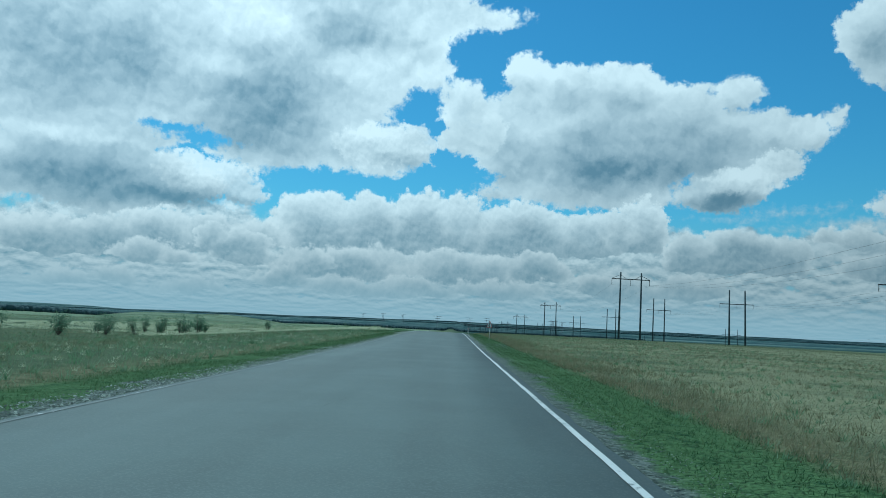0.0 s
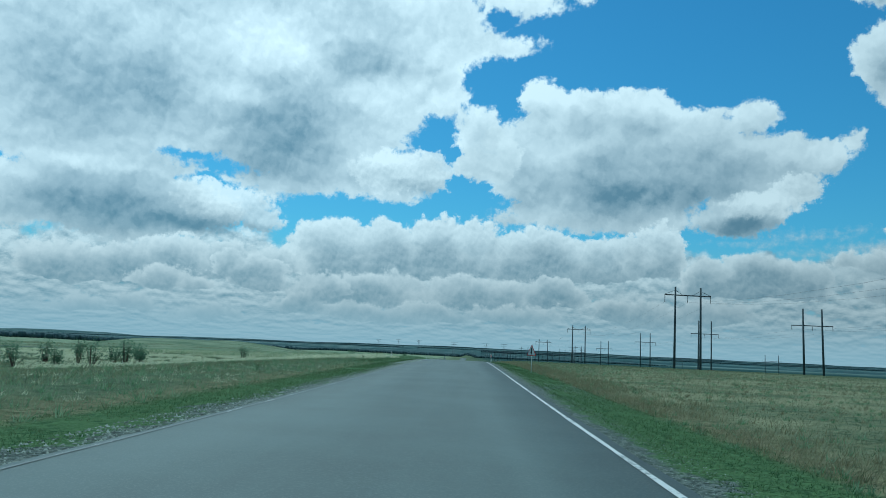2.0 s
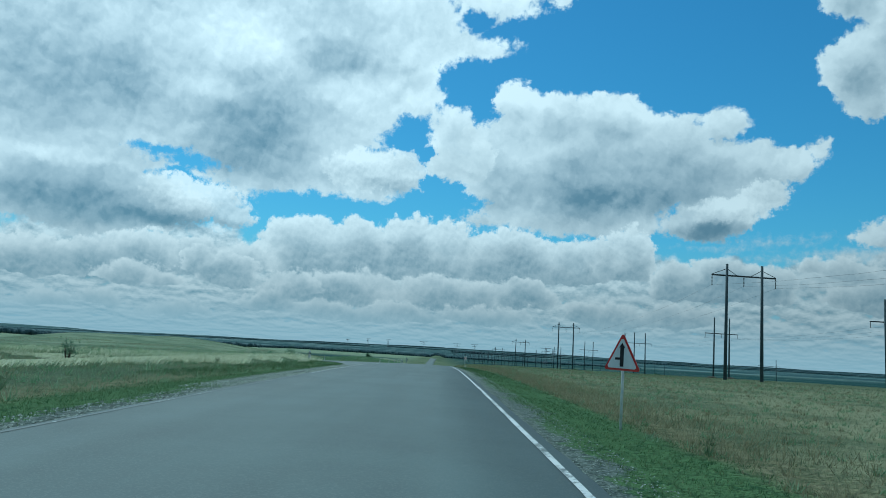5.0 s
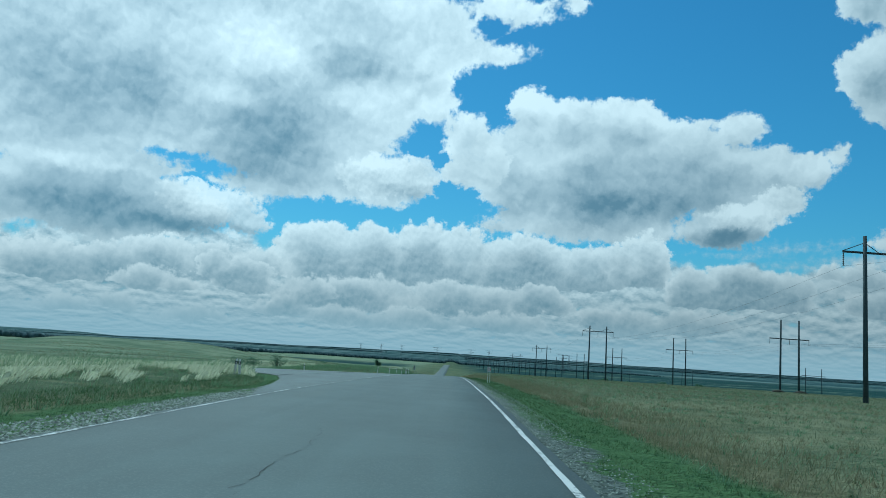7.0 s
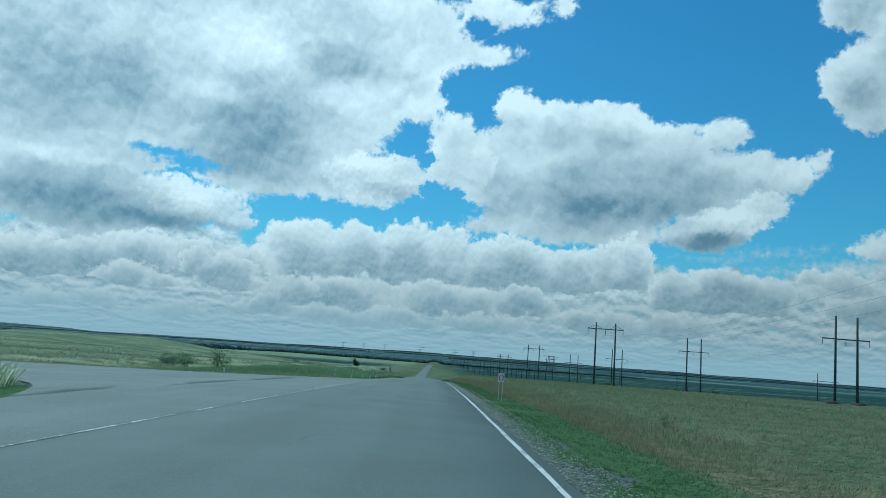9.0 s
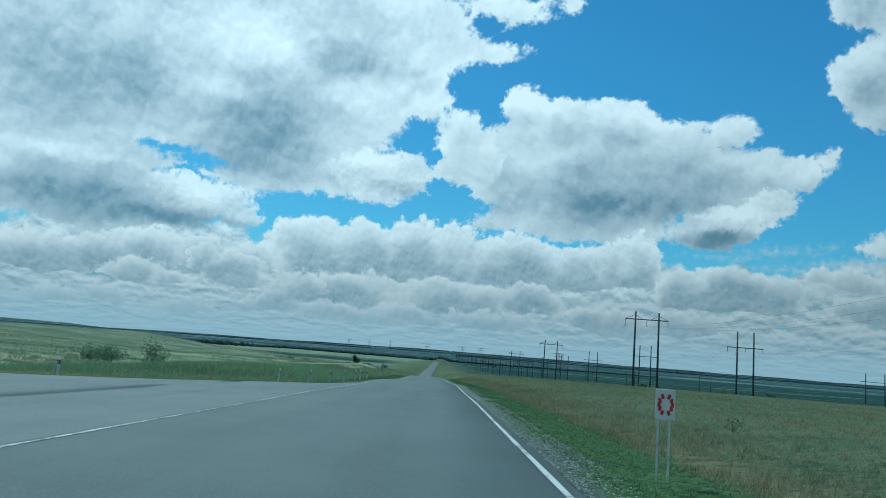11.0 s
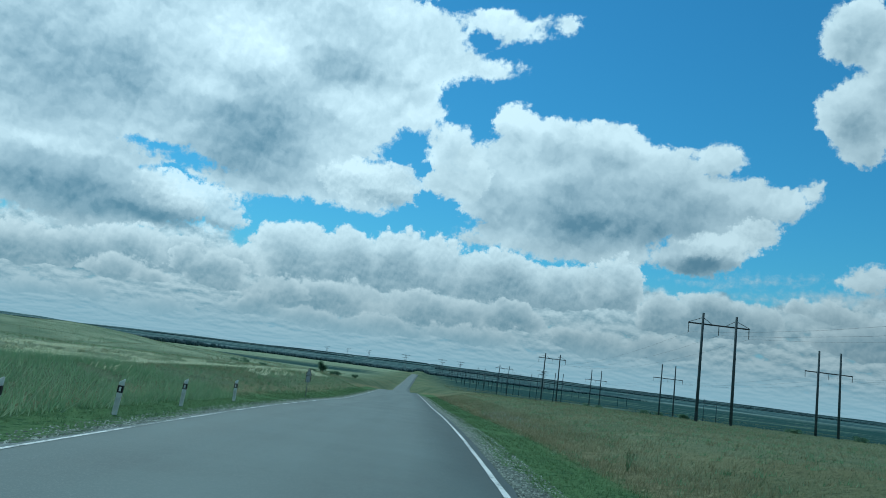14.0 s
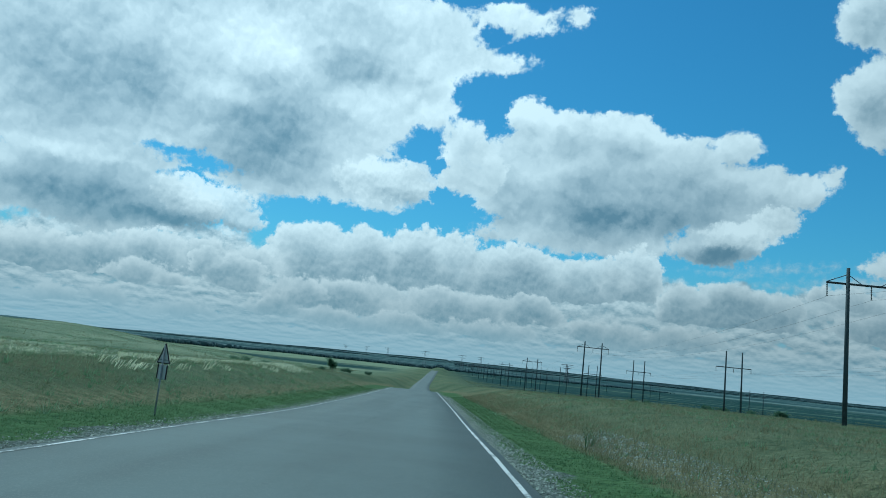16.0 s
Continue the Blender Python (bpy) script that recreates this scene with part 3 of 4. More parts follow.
ROAD_Y = np.concatenate([np.arange(-60, 0, 6), np.arange(0, 330, 1.0), np.arange(330, 960, 8)])
ribbon("road", EDGE_L, EDGE_R, ROAD_Y, ASPHALT, 0.0, "grey worn asphalt road running straight across the steppe", "road", thick=0.14, ragged=0.02)
LINE_Y = np.concatenate([np.arange(-60, 0, 6), np.arange(0, 420, 1.0)])
ribbon("edge_line", LINE_R - 0.047, LINE_R + 0.047, LINE_Y, PAINT_LINE, 0.006, "worn white edge line painted on the asphalt", "road marking", ragged=0.006)
ribbon("edge_line", LINE_L - 0.03, LINE_L + 0.03, LINE_Y[LINE_Y < 93], PAINT_GONE, 0.006, "edge line worn away to pale traces on the asphalt", "road marking", ragged=0.008)
ribbon("edge_line", LINE_L - 0.038, LINE_L + 0.038, LINE_Y[LINE_Y >= 93], PAINT_FADED, 0.006, "thin faded white edge line painted on the asphalt", "road marking", ragged=0.007)


def side_road():
    """The paved mouth of the side road."""
    xs = -np.concatenate([np.arange(5.10, 10, 0.35), np.arange(10, 24, 1.0), np.arange(24, 206, 6.0)])
    rng = np.random.default_rng(5)
    s = np.linspace(0, 1, 22)
    lo, hi = near_edge(xs) + rng.normal(0, 0.12, len(xs)), far_edge(xs) + rng.normal(0, 0.12, len(xs))
    Y = lo[:, None] + (hi - lo)[:, None] * s[None, :]
    X = np.repeat(xs[:, None], len(s), 1)
    Z = road_z(Y) - 0.02 * np.maximum(-(X - EDGE_L), 0) * step(Y, 90, 110) * (1 - step(Y, 195, 230)) - 0.012
    v = np.stack([X, Y, Z], -1).reshape(-1, 3)
    i = np.arange(v.shape[0]).reshape(X.shape)
    f = np.stack([i[:-1, :-1], i[:-1, 1:], i[1:, 1:], i[1:, :-1]], -1).reshape(-1, 4)
    raw_mesh("side_road", v, f, ASPHALT_OLD, "pale old asphalt mouth of a side road", "road", "structure")


side_road()


def crack(points, width, seed):
    """A jagged crack in the asphalt, through a few given places."""
    rng = np.random.default_rng(seed)
    pts = [np.array(p, dtype=float) for p in points]
    line = []
    for p, q in zip(pts[:-1], pts[1:]):
        for s in np.linspace(0, 1, max(3, int(np.linalg.norm(q - p) / 0.22)), endpoint=False):
            line.append(p + (q - p) * s + rng.normal(0, 0.045, 2))
    line.append(pts[-1])
    line = np.array(line)
    d = np.gradient(line, axis=0)
    n = np.stack([-d[:, 1], d[:, 0]], -1) / (np.linalg.norm(d, axis=1)[:, None] + 1e-6)
    w = 0.6 * width * (0.3 + rng.random(len(line)))[:, None]
    w[0] = w[-1] = 0.001
    both = np.concatenate([line + n * w / 2, line - n * w / 2])
    crown = 0.008 * np.minimum(np.abs(both[:, 0] - (EDGE_L + EDGE_R) / 2) - 3.6, 0)
    z = road_z(both[:, 1]) - crown + 0.006
    v = np.column_stack([both, z])
    m = len(line)
    f = [(i, i + 1, m + i + 1, m + i) for i in range(m - 1) if rng.random() > 0.3]
    raw_mesh("crack", v, f, CRACK, "dark jagged crack in the worn asphalt", "crack", "structure")


for n, (pts, w) in enumerate((
        (((-1.62, 24.6), (-1.75, 26.2), (-1.55, 28.0), (-1.2, 30.0)), 0.020),
        (((-2.1, 23.5), (-1.7, 25.4)), 0.015),
        (((-1.6, 94.6), (-1.72, 96.6), (-1.62, 98.4), (-1.85, 101.0)), 0.017),
        (((-1.9, 11.2), (-1.7, 12.0), (-1.75, 12.8)), 0.017),
        (((-0.9, 113.0), (-1.3, 115.5), (-1.1, 118.5)), 0.009),
        (((-2.0, 125.0), (-1.8, 128.0)), 0.017),
        (((-2.6, 60.0), (-2.3, 62.5), (-2.5, 65.0)), 0.012),
        (((-1.8, 228.0), (-2.1, 233.0), (-2.0, 240.0)), 0.020))):
    crack(pts, w, 40 + n)


# ---- power lines ----
def portal(high, arm_down, arm_out, drop, spread=4.15):
    """A two-legged pole portal: legs, crossarm, braces and hanging insulators."""
    top = thing("power_pole", Matrix(), "dark two-legged power pole with a crossarm, standing in the steppe", "power pole", "power poles along the road")
    arm_z = high - arm_down
    for s in (-1, 1):
        bm = bmesh.new()
        lean = 0.06 * s
        tube(bm, (s * spread / 2 + lean, 0, -1.2), (s * spread / 2, 0, high), 0.21, 0.145, 10)
        part("leg", bm, POLE_WOOD, top, smooth=True)
    bm = bmesh.new()
    box(bm, (spread + 2 * arm_out, 0.14, 0.17), (0, 0.17, arm_z), bevel=0.02)
    part("crossarm", bm, ARM_STEEL, top)
    if arm_down < 2.5:
        for s in (-1, 1):
            for e in (-1, 1):
                bm = bmesh.new()
                tube(bm, (s * spread / 2, 0.05, high - 0.55), (s * spread / 2 + e * (arm_out if e == s else spread * 0.3), 0.17, arm_z + 0.06), 0.035, 0.035, 6)
                part("brace", bm, ARM_STEEL, top)
    for x in (-(spread / 2 + arm_out - 0.06), 0, spread / 2 + arm_out - 0.06):
        bm = bmesh.new()
        tube(bm, (x, 0.17, arm_z - 0.05), (x, 0.17, arm_z - drop), 0.03, 0.03, 6)
        for j in range(int(drop / 0.17)):
            bmesh.ops.create_cone(bm, segments=8, radius1=0.085, radius2=0.04, depth=0.09, cap_ends=True,
                                  matrix=Matrix.Translation((x, 0.17, arm_z - 0.18 - j * 0.16)))
        part("insulator", bm, INSULATOR, top, "hanging string of insulator discs")
    return top


def ground_at(x, y):
    return float(land(np.array([x]), np.array([y]))[0])


def power_line(line_x, spots, high, arm_down, arm_out, drop, mounds=(), turn=0.0, heights=None, scales=None, spread=4.15):
    """A row of portals at the given y, with three sagging wires."""
    rng = random.Random(int(line_x(0)))
    first = None
    ends = []
    for i, y in enumerate(spots):
        x = line_x(y)
        z = ground_at(x, y) if not heights or y not in heights else heights[y]
        tall = (scales or {}).get(y, 1.0)
        m = pose(x, y, z, rng.uniform(-0.6, 0.6), rng.uniform(-0.7, 0.7), turn + rng.uniform(-3, 3)) @ Matrix.Diagonal((1, 1, tall, 1))
        if first is None:
            first = portal(high, arm_down, arm_out, drop, spread)
            first.matrix_world = m
        else:
            copy_thing(first, m)
        ends.append((x, y, z + (high - arm_down - drop) * tall))
        if y in mounds:
            for s in (-1, 1):
                bm = bmesh.new()
                bmesh.ops.create_icosphere(bm, subdivisions=3, radius=1)
                for v in bm.verts:
                    n = noise.noise(v.co * 2.3 + Vector((y, s, 0)))
                    v.co = Vector((v.co.x * 1.25, v.co.y * 1.1, max(v.co.z, -0.3) * 0.62)) * (1 + 0.25 * n)
                ob = part("soil_mound", bm, SOIL, None, "mound of dark bare soil heaped round a pole", smooth=True)
                ob.matrix_world = pose(x + s * 2.1, y, z - 0.05)
                tagged(ob, "", "soil mound", "soil mounds")
    for off in (-(spread / 2 + arm_out - 0.06), 0, spread / 2 + arm_out - 0.06):
        cu = bpy.data.curves.new("power_wire", "CURVE")
        cu.dimensions, cu.bevel_depth, cu.bevel_resolution = "3D", 0.008, 0
        pts = []
        for a, b in zip(ends[:-1], ends[1:]):
            sag = 0.00016 * (b[1] - a[1]) ** 2
            for s in np.linspace(0, 1, 9)[:-1]:
                pts.append((a[0] + off + (b[0] - a[0]) * s, a[1] + (b[1] - a[1]) * s, a[2] + (b[2] - a[2]) * s - 4 * sag * s * (1 - s)))
        pts.append((ends[-1][0] + off, *ends[-1][1:]))
        sp = cu.splines.new("POLY")
        sp.points.add(len(pts) - 1)
        for q, co in zip(sp.points, pts):
            q.co = (*co, 1)
        cu.materials.append(WIRE)
        tagged(new("power_wire", cu), "thin sagging electric wire between the power poles", "wire", "power wires")


LINE_1 = [-100, 24, 148.2, 273.7, 390.0] + [390.0 + 118 * i for i in range(1, 15)]
LINE_2 = [-40, 30, 101, 162.0, 229.5, 298.8, 370.0] + [370.0 + 69 * i for i in range(1, 20)]
LINE_3 = [68, 234, 400, 566] + [566.0 + 166 * i for i in range(1, 8)]
power_line(lambda y: float(np.interp(y, (100, 148, 273, 400), (35.2, 35.4, 36.3, 36.3))), LINE_1, 13.4, 1.35, 1.75, 1.2, mounds=(390.0,), heights={148.2: -0.45, 273.7: -2.9, 390.0: -6.2})
power_line(lambda y: float(np.interp(y, (101, 162, 229.5, 298.8, 370, 439), (61.5, 62.0, 63.7, 64.1, 62.4, 60.5))), LINE_2, 13.0, 3.4, 2.05, 0.95, mounds=(229.5,), heights={162.0: -0.4, 229.5: -1.95, 298.8: -3.0}, scales={162.0: 0.90, 229.5: 1.05, 298.8: 0.985}, spread=3.4)
power_line(lambda y: 150.0, LINE_3, 11.5, 3.0, 1.6, 0.7, spread=6.5)


def pylon(x, y, high):
    """A far lattice tower with crossarms."""
    top = thing("lattice_pylon", pose(x, y, ground_at(x, y)), "grey steel lattice pylon far off in the steppe", "pylon", "lattice pylons")
    w = high * 0.11
    bm = bmesh.new()
    for sx in (-1, 1):
        for sy in (-1, 1):
            tube(bm, (sx * w, sy * w, 0), (sx * w * 0.25, sy * w * 0.25, high), 0.16, 0.1, 4)
    part("leg_frame", bm, PYLON, top)
    bm = bmesh.new()
    for i in range(7):
        a, b = i / 7, (i + 1) / 7
        wa, wb = w * (1 - 0.75 * a), w * (1 - 0.75 * b)
        for sy in (-1, 1):
            tube(bm, (-wa, sy * wa, a * high), (wb, sy * wb, b * high), 0.07, 0.07, 4)
            tube(bm, (wa, sy * wa, a * high), (-wb, sy * wb, b * high), 0.07, 0.07, 4)
    part("lattice", bm, PYLON, top)
    for h, r in ((0.97, 0.30), (0.8, 0.22)):
        bm = bmesh.new()
        box(bm, (high * r * 2, 0.4, 0.5), (0, 0, high * h))
        part("crossarm", bm, PYLON, top)
    return top


for px, py, ph in ((-28, 1500, 26), (38, 1560, 26), (150, 1100, 24), (-150, 2300, 30), (-230, 2500, 30), (-320, 2700, 30), (90, 1900, 28), (260, 1750, 28)):
    pylon(px, py, ph)


# ---- road signs and marker posts ----
def triangle(bm, side, depth, z, inset=0.0, y=0.0):
    """An upright triangular plate with its point up, rounded at the corners."""
    h = side * math.sqrt(3) / 2
    c = Vector((0, 0, z + h / 3))
    corner = [Vector((-side / 2, 0, z)), Vector((side / 2, 0, z)), Vector((0, 0, z + h))]
    corner = [c + (p - c) * (1 - inset) for p in corner]
    ring = []
    for i, p in enumerate(corner):
        a, b = (corner[i - 1] - p).normalized(), (corner[(i + 1) % 3] - p).normalized()
        for s in (0, 0.5, 1):
            ring.append(p + 0.06 * ((1 - s) * a + s * b) * (1 if s != 0.5 else 0.75))
    f = [bm.verts.new((p.x, y - depth / 2, p.z)) for p in ring]
    b = [bm.verts.new((p.x, y + depth / 2, p.z)) for p in ring]
    bm.faces.new(f)
    bm.faces.new(b[::-1])
    for i in range(len(f)):
        j = (i + 1) % len(f)
        bm.faces.new((f[j], f[i], b[i], b[j]))
    bmesh.ops.recalc_face_normals(bm, faces=bm.faces)
    return bm


def junction_sign(x, y, yaw):
    top = thing("warning_sign", pose(x, y, ground_at(x, y) - 0.02, 0, 1.0, yaw), "white triangular warning sign with red border on a pale post", "road sign")
    part("post", tube(bmesh.new(), (0, 0, -0.3), (0, 0, 2.0), 0.03, 0.03, 10), POST_PAINT, top, "pale yellowish thin post", smooth=True)
    plate = part("plate", triangle(bmesh.new(), 0.9, 0.012, 1.22, 0.0, -0.04), RED, top, "red triangular border")
    part("panel", triangle(bmesh.new(), 0.9, 0.008, 1.22, 0.17, -0.05), WHITE, plate, "white triangular field")
    bm = bmesh.new()
    box(bm, (0.085, 0.008, 0.40), (0.0, -0.058, 1.50))
    box(bm, (0.12, 0.008, 0.05), (-0.10, -0.058, 1.46))
    bmesh.ops.create_cone(bm, segments=3, radius1=0.085, radius2=0.0, depth=0.10, cap_ends=True, matrix=Matrix.Translation((0, -0.056, 1.74)) @ Matrix.Diagonal((1, 0.03, 1, 1)))
    part("symbol", bm, BLACK, plate, "black junction symbol with a stub to one side")
    part("back", triangle(bmesh.new(), 0.9, 0.006, 1.22, 0.01, -0.027), ZINC, top)
    return top


junction_sign(4.02, 77.7, -48)


def marker_board(x, y, yaw):
    top = thing("marker_board", pose(x, y, ground_at(x, y), 0, 0, yaw), "small white board with a red mark on two thin legs", "road sign")
    for s in (-1, 1):
        part("leg", tube(bmesh.new(), (s * 0.09, 0, -0.2), (s * 0.09, 0, 1.35), 0.017, 0.017, 8), POST_PAINT, top)
    board = part("board", box(bmesh.new(), (0.31, 0.02, 0.46), (0, -0.03, 1.14), bevel=0.006), WHITE, top)
    for s in (-1, 1):
        bm = bmesh.new()
        for j in range(5):
            a = (j - 2) / 2
            box(bm, (0.045, 0.006, 0.07), (s * (0.05 + 0.055 * (1 - a * a)), -0.043, 1.14 + a * 0.12), pose(0, 0, 0, 0, s * a * 22, 0))
        part("mark", bm, RED, board, "red curved mark")
    return top


marker_board(3.55, 152.5, 6)


def sign_back(x, y, yaw):
    """Signs for the other direction, seen from behind."""
    top = thing("warning_sign", pose(x, y, ground_at(x, y) + 0.16, 0, 0, yaw), "grey back of a triangular sign over a plate, on a post", "road sign")
    part("post", tube(bmesh.new(), (0, -0.03, -0.3), (0, -0.03, 1.58), 0.022, 0.022, 10), ZINC, top, smooth=True)
    part("plate", triangle(bmesh.new(), 0.56, 0.012, 1.13), SHEET, top, "dull grey sheet")
    rim = bmesh.new()
    h = 0.56 * math.sqrt(3) / 2
    for a, b in (((-0.28, 1.13), (0.28, 1.13)), ((0.28, 1.13), (0, 1.13 + h)), ((0, 1.13 + h), (-0.28, 1.13))):
        tube(rim, (a[0] * 0.95, -0.012, a[1] + 0.01), (b[0] * 0.95, -0.012, b[1] + 0.01), 0.015, 0.015, 6)
    part("rim", rim, BLACK, top)
    part("cross_brace", box(bmesh.new(), (0.36, 0.02, 0.03), (0, -0.015, 1.22)), ZINC, top)
    lower = part("lower_plate", box(bmesh.new(), (0.40, 0.012, 0.36), (0, 0, 0.92), bevel=0.004), SHEET, top, "dull grey rectangular sheet")
    for s in (-1, 1):
        part("edge_strip", box(bmesh.new(), (0.02, 0.03, 0.36), (s * 0.19, -0.012, 0.92)), BLACK, lower)
    return top


sign_back(-6.65, 229.6, -36)


def marker_post():
    top = thing("marker_post", Matrix(), "dirty white roadside marker post with a black and white band", "marker post", "marker posts")
    bm = bmesh.new()
    box(bm, (0.11, 0.08, 0.90), (0, 0, 0.27), bevel=0.012)
    for v in bm.verts:
        if v.co.z > 0.6:
            v.co.z += 0.04 * (v.co.x / 0.055)
    part("body", bm, POST_PAINT, top)
    band = part("band", box(bmesh.new(), (0.122, 0.092, 0.17), (0, 0, 0.52), bevel=0.008), BLACK, top, "black band")
    for s in (-1, 1):
        part("reflector", box(bmesh.new(), (0.045, 0.006, 0.10), (0, s * 0.048, 0.52)), WHITE, band, "white reflector strip")
    return top


POSTS = ((-9.2, 184.6, 5), (-7.9, 187.4, 5), (-7.25, 191.6, 4), (-6.8, 195.4, 3), (-6.5, 199.8, 4), (-6.65, 205.0, 3), (-6.7, 211.5, 0), (-16.6, 174.0, -4), (-10.9, 126.6, 5), (-10.95, 127.7, -5))
model = None
for px, py, lean in POSTS:
    m = pose(px, py, ground_at(px, py) + 0.06, lean * 0.4, lean, lean * 2)
    if model is None:
        model = marker_post()
        model.matrix_world = m
    else:
        copy_thing(model, m)


# ---- shrubs and trees ----
def shrub(name, x, y, high, wide, seed, label, category, group, leaf=0.13, count=520, trunk=False):
    rng = np.random.default_rng(seed)
    top = thing(name, pose(x, y, ground_at(x, y), 0, 0, rng.uniform(0, 360)), label, category, group)
    bm = bmesh.new()
    tips = []
    for i in range(5 if trunk else 9):
        a = rng.uniform(0, 2 * math.pi)
        r = wide * 0.5 * rng.uniform(0.15, 0.9)
        h = high * rng.uniform(0.55, 1.0) * (1 - 0.35 * (r / (wide * 0.5)))
        base = Vector((0.1 * math.cos(a), 0.1 * math.sin(a), high * 0.25 if trunk else -0.1))
        mid = base + Vector((r * 0.4 * math.cos(a), r * 0.4 * math.sin(a), (h - base.z) * 0.55))
        tip = Vector((r * math.cos(a), r * math.sin(a), h))
        tube(bm, base, mid, 0.03 * high / 2, 0.02 * high / 2, 5)
        tube(bm, mid, tip, 0.02 * high / 2, 0.006, 5)
        tips += [(mid, 0.7), (tip, 1.0), ((mid + tip) / 2, 0.9)]
    if trunk:
        tube(bm, (0, 0, -0.2), (0.05, 0, high * 0.5), 0.06 * high / 2, 0.035 * high / 2, 7)
    part("trunk" if trunk else "stems", bm, BARK, top)
    c = np.array([tips[i % len(tips)][0] for i in range(count)])
    c = c + rng.normal(0, 1, (count, 3)) * np.array([wide * 0.13, wide * 0.13, high * 0.12])
    c[:, 2] = np.maximum(c[:, 2], 0.08)
    u = rng.normal(0, 1, (count, 3))
    u /= np.linalg.norm(u, axis=1)[:, None]
    w = np.cross(u, rng.normal(0, 1, (count, 3)))
    w /= np.linalg.norm(w, axis=1)[:, None] + 1e-6
    s = (leaf * rng.uniform(0.6, 1.3, count))[:, None]
    v = np.stack([c - u * s, c + w * s * 0.45, c + u * s, c - w * s * 0.45], 1).reshape(-1, 3)
    f = np.arange(count * 4).reshape(-1, 4)
    raw_mesh("crown", v, f, LEAF, parent=top)
    return top


SHRUBS = ((-32.6, 97.0, 1.7, 1.6), (-31.2, 94.2, 1.3, 1.2), (-35.0, 85.0, 2.0, 1.7), (-31.6, 80.4, 1.5, 1.3), (-34.6, 89.4, 1.9, 1.5), (-36.0, 75.5, 1.4, 1.6),
          (-30.9, 125.2, 1.9, 2.0), (-30.2, 88.9, 2.2, 1.6), (-30.2, 83.1, 2.1, 1.9), (-34.5, 101.0, 1.5, 2.6), (-33.0, 77.5, 1.9, 2.4),
          (-36.5, 79.0, 2.0, 2.6), (-34.0, 73.0, 1.8, 2.0), (-37.0, 70.0, 2.2, 2.6), (-35.0, 66.0, 1.8, 1.8), (-38.0, 62.0, 2.1, 2.4), (-33.0, 92.5, 1.4, 1.8),
          (-31.0, 222.5, 3.4, 3.4), (-35.2, 221.0, 2.3, 4.2), (-39.5, 226.0, 1.9, 3.6))
for n, (sx, sy, sh, sw) in enumerate(SHRUBS):
    k = 0.95 if sy > 200 else 1.1
    shrub("shrub", sx, sy, sh * k, sw * k * (1.0 if sy > 200 else 0.9), 100 + n, "dark green leafy shrub standing in the tall grass", "shrub", "roadside shrubs", *((0.14, 560) if sy > 200 else (0.085, 420)))
shrub("tree", -37.0, 471.0, 5.2, 3.0, 201, "small dark green tree standing alone on the slope", "tree", "lone trees", 0.34, 700, True)
for n, (sx, sy, sh, sw) in enumerate(((-33.5, 476, 1.8, 3.6), (-31, 470, 1.5, 2.6), (-24, 468, 1.4, 2.4), (-62, 452, 1.9, 5.0), (-56, 455, 1.6, 4.0), (-68, 460, 1.5, 4.5), (-40, 466, 1.4, 3.0),
                                      (49, 400, 1.3, 2.8), (54, 405, 1.2, 2.4), (58, 372, 1.3, 3.0), (62, 374, 1.2, 2.6), (67, 371, 1.1, 2.4), (46, 312, 1.0, 2.2), (70, 300, 1.0, 2.4), (60, 301, 1.0, 2.6))):
    shrub("shrub", sx, sy, sh, sw, 300 + n, "low dark shrub on the grassy slope", "shrub", "shrubs on the slope", 0.26, 260)


def tree_belt(name, a, b, high, deep, seed, gap=0.0):
    """A far shelter belt: many small clumps of foliage along a line."""
    rng = np.random.default_rng(seed)
    a, b = np.array(a, dtype=float), np.array(b, dtype=float)
    length = np.linalg.norm(b - a)
    count = int(length / (high * 0.07))
    unit = bmesh.new()
    bmesh.ops.create_icosphere(unit, subdivisions=1, radius=1)
    uv = np.array([v.co[:] for v in unit.verts])
    uf = np.array([[v.index for v in f.verts] for f in unit.faces])
    unit.free()
    s = rng.random(count)
    s = s[np.sin(s * length / 61 + seed) + 0.6 * np.sin(s * length / 23) > -1.7 + gap]
    p = a + (b - a) * s[:, None] + rng.normal(0, deep, (len(s), 2))
    z = land(p[:, 0], p[:, 1])
    h = high * rng.uniform(0.55, 1.15, len(s)) * (0.8 + 0.2 * np.sin(s * length / 90 + seed))
    size = np.stack([h * rng.uniform(0.35, 0.6, len(s)), h * rng.uniform(0.35, 0.6, len(s)), h * 0.55], -1)
    v = uv[None] * (1 + rng.normal(0, 0.16, (len(s), len(uv), 1))) * size[:, None, :]
    v = v + np.stack([p[:, 0], p[:, 1], z + h * 0.42], -1)[:, None, :]
    f = uf[None] + (np.arange(len(s)) * len(uv))[:, None, None]
    raw_mesh(name, v.reshape(-1, 3), f.reshape(-1, 3), HAZY_WOODS, "dark shelter belt of trees far across the steppe, bluish haze in its colour", "woods", "stuff")


BELTS = (((-1700, 1180), (-330, 1330), 10.0, 16.0), ((-420, 1380), (30, 1300), 5.5, 14.0),
         ((-40, 1300), (330, 1340), 3.6, 14.0), ((60, 2500), (1900, 2560), 6.0, 10.0),
         ((-200, 3300), (1900, 3200), 5.0, 18.0), ((-2600, 3300), (-300, 3200), 5.0, 18.0), ((300, 4300), (3800, 4200), 6.0, 16.0), ((-1500, 4200), (600, 4300), 6.0, 16.0))
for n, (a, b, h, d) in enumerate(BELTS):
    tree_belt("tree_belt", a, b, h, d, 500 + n)


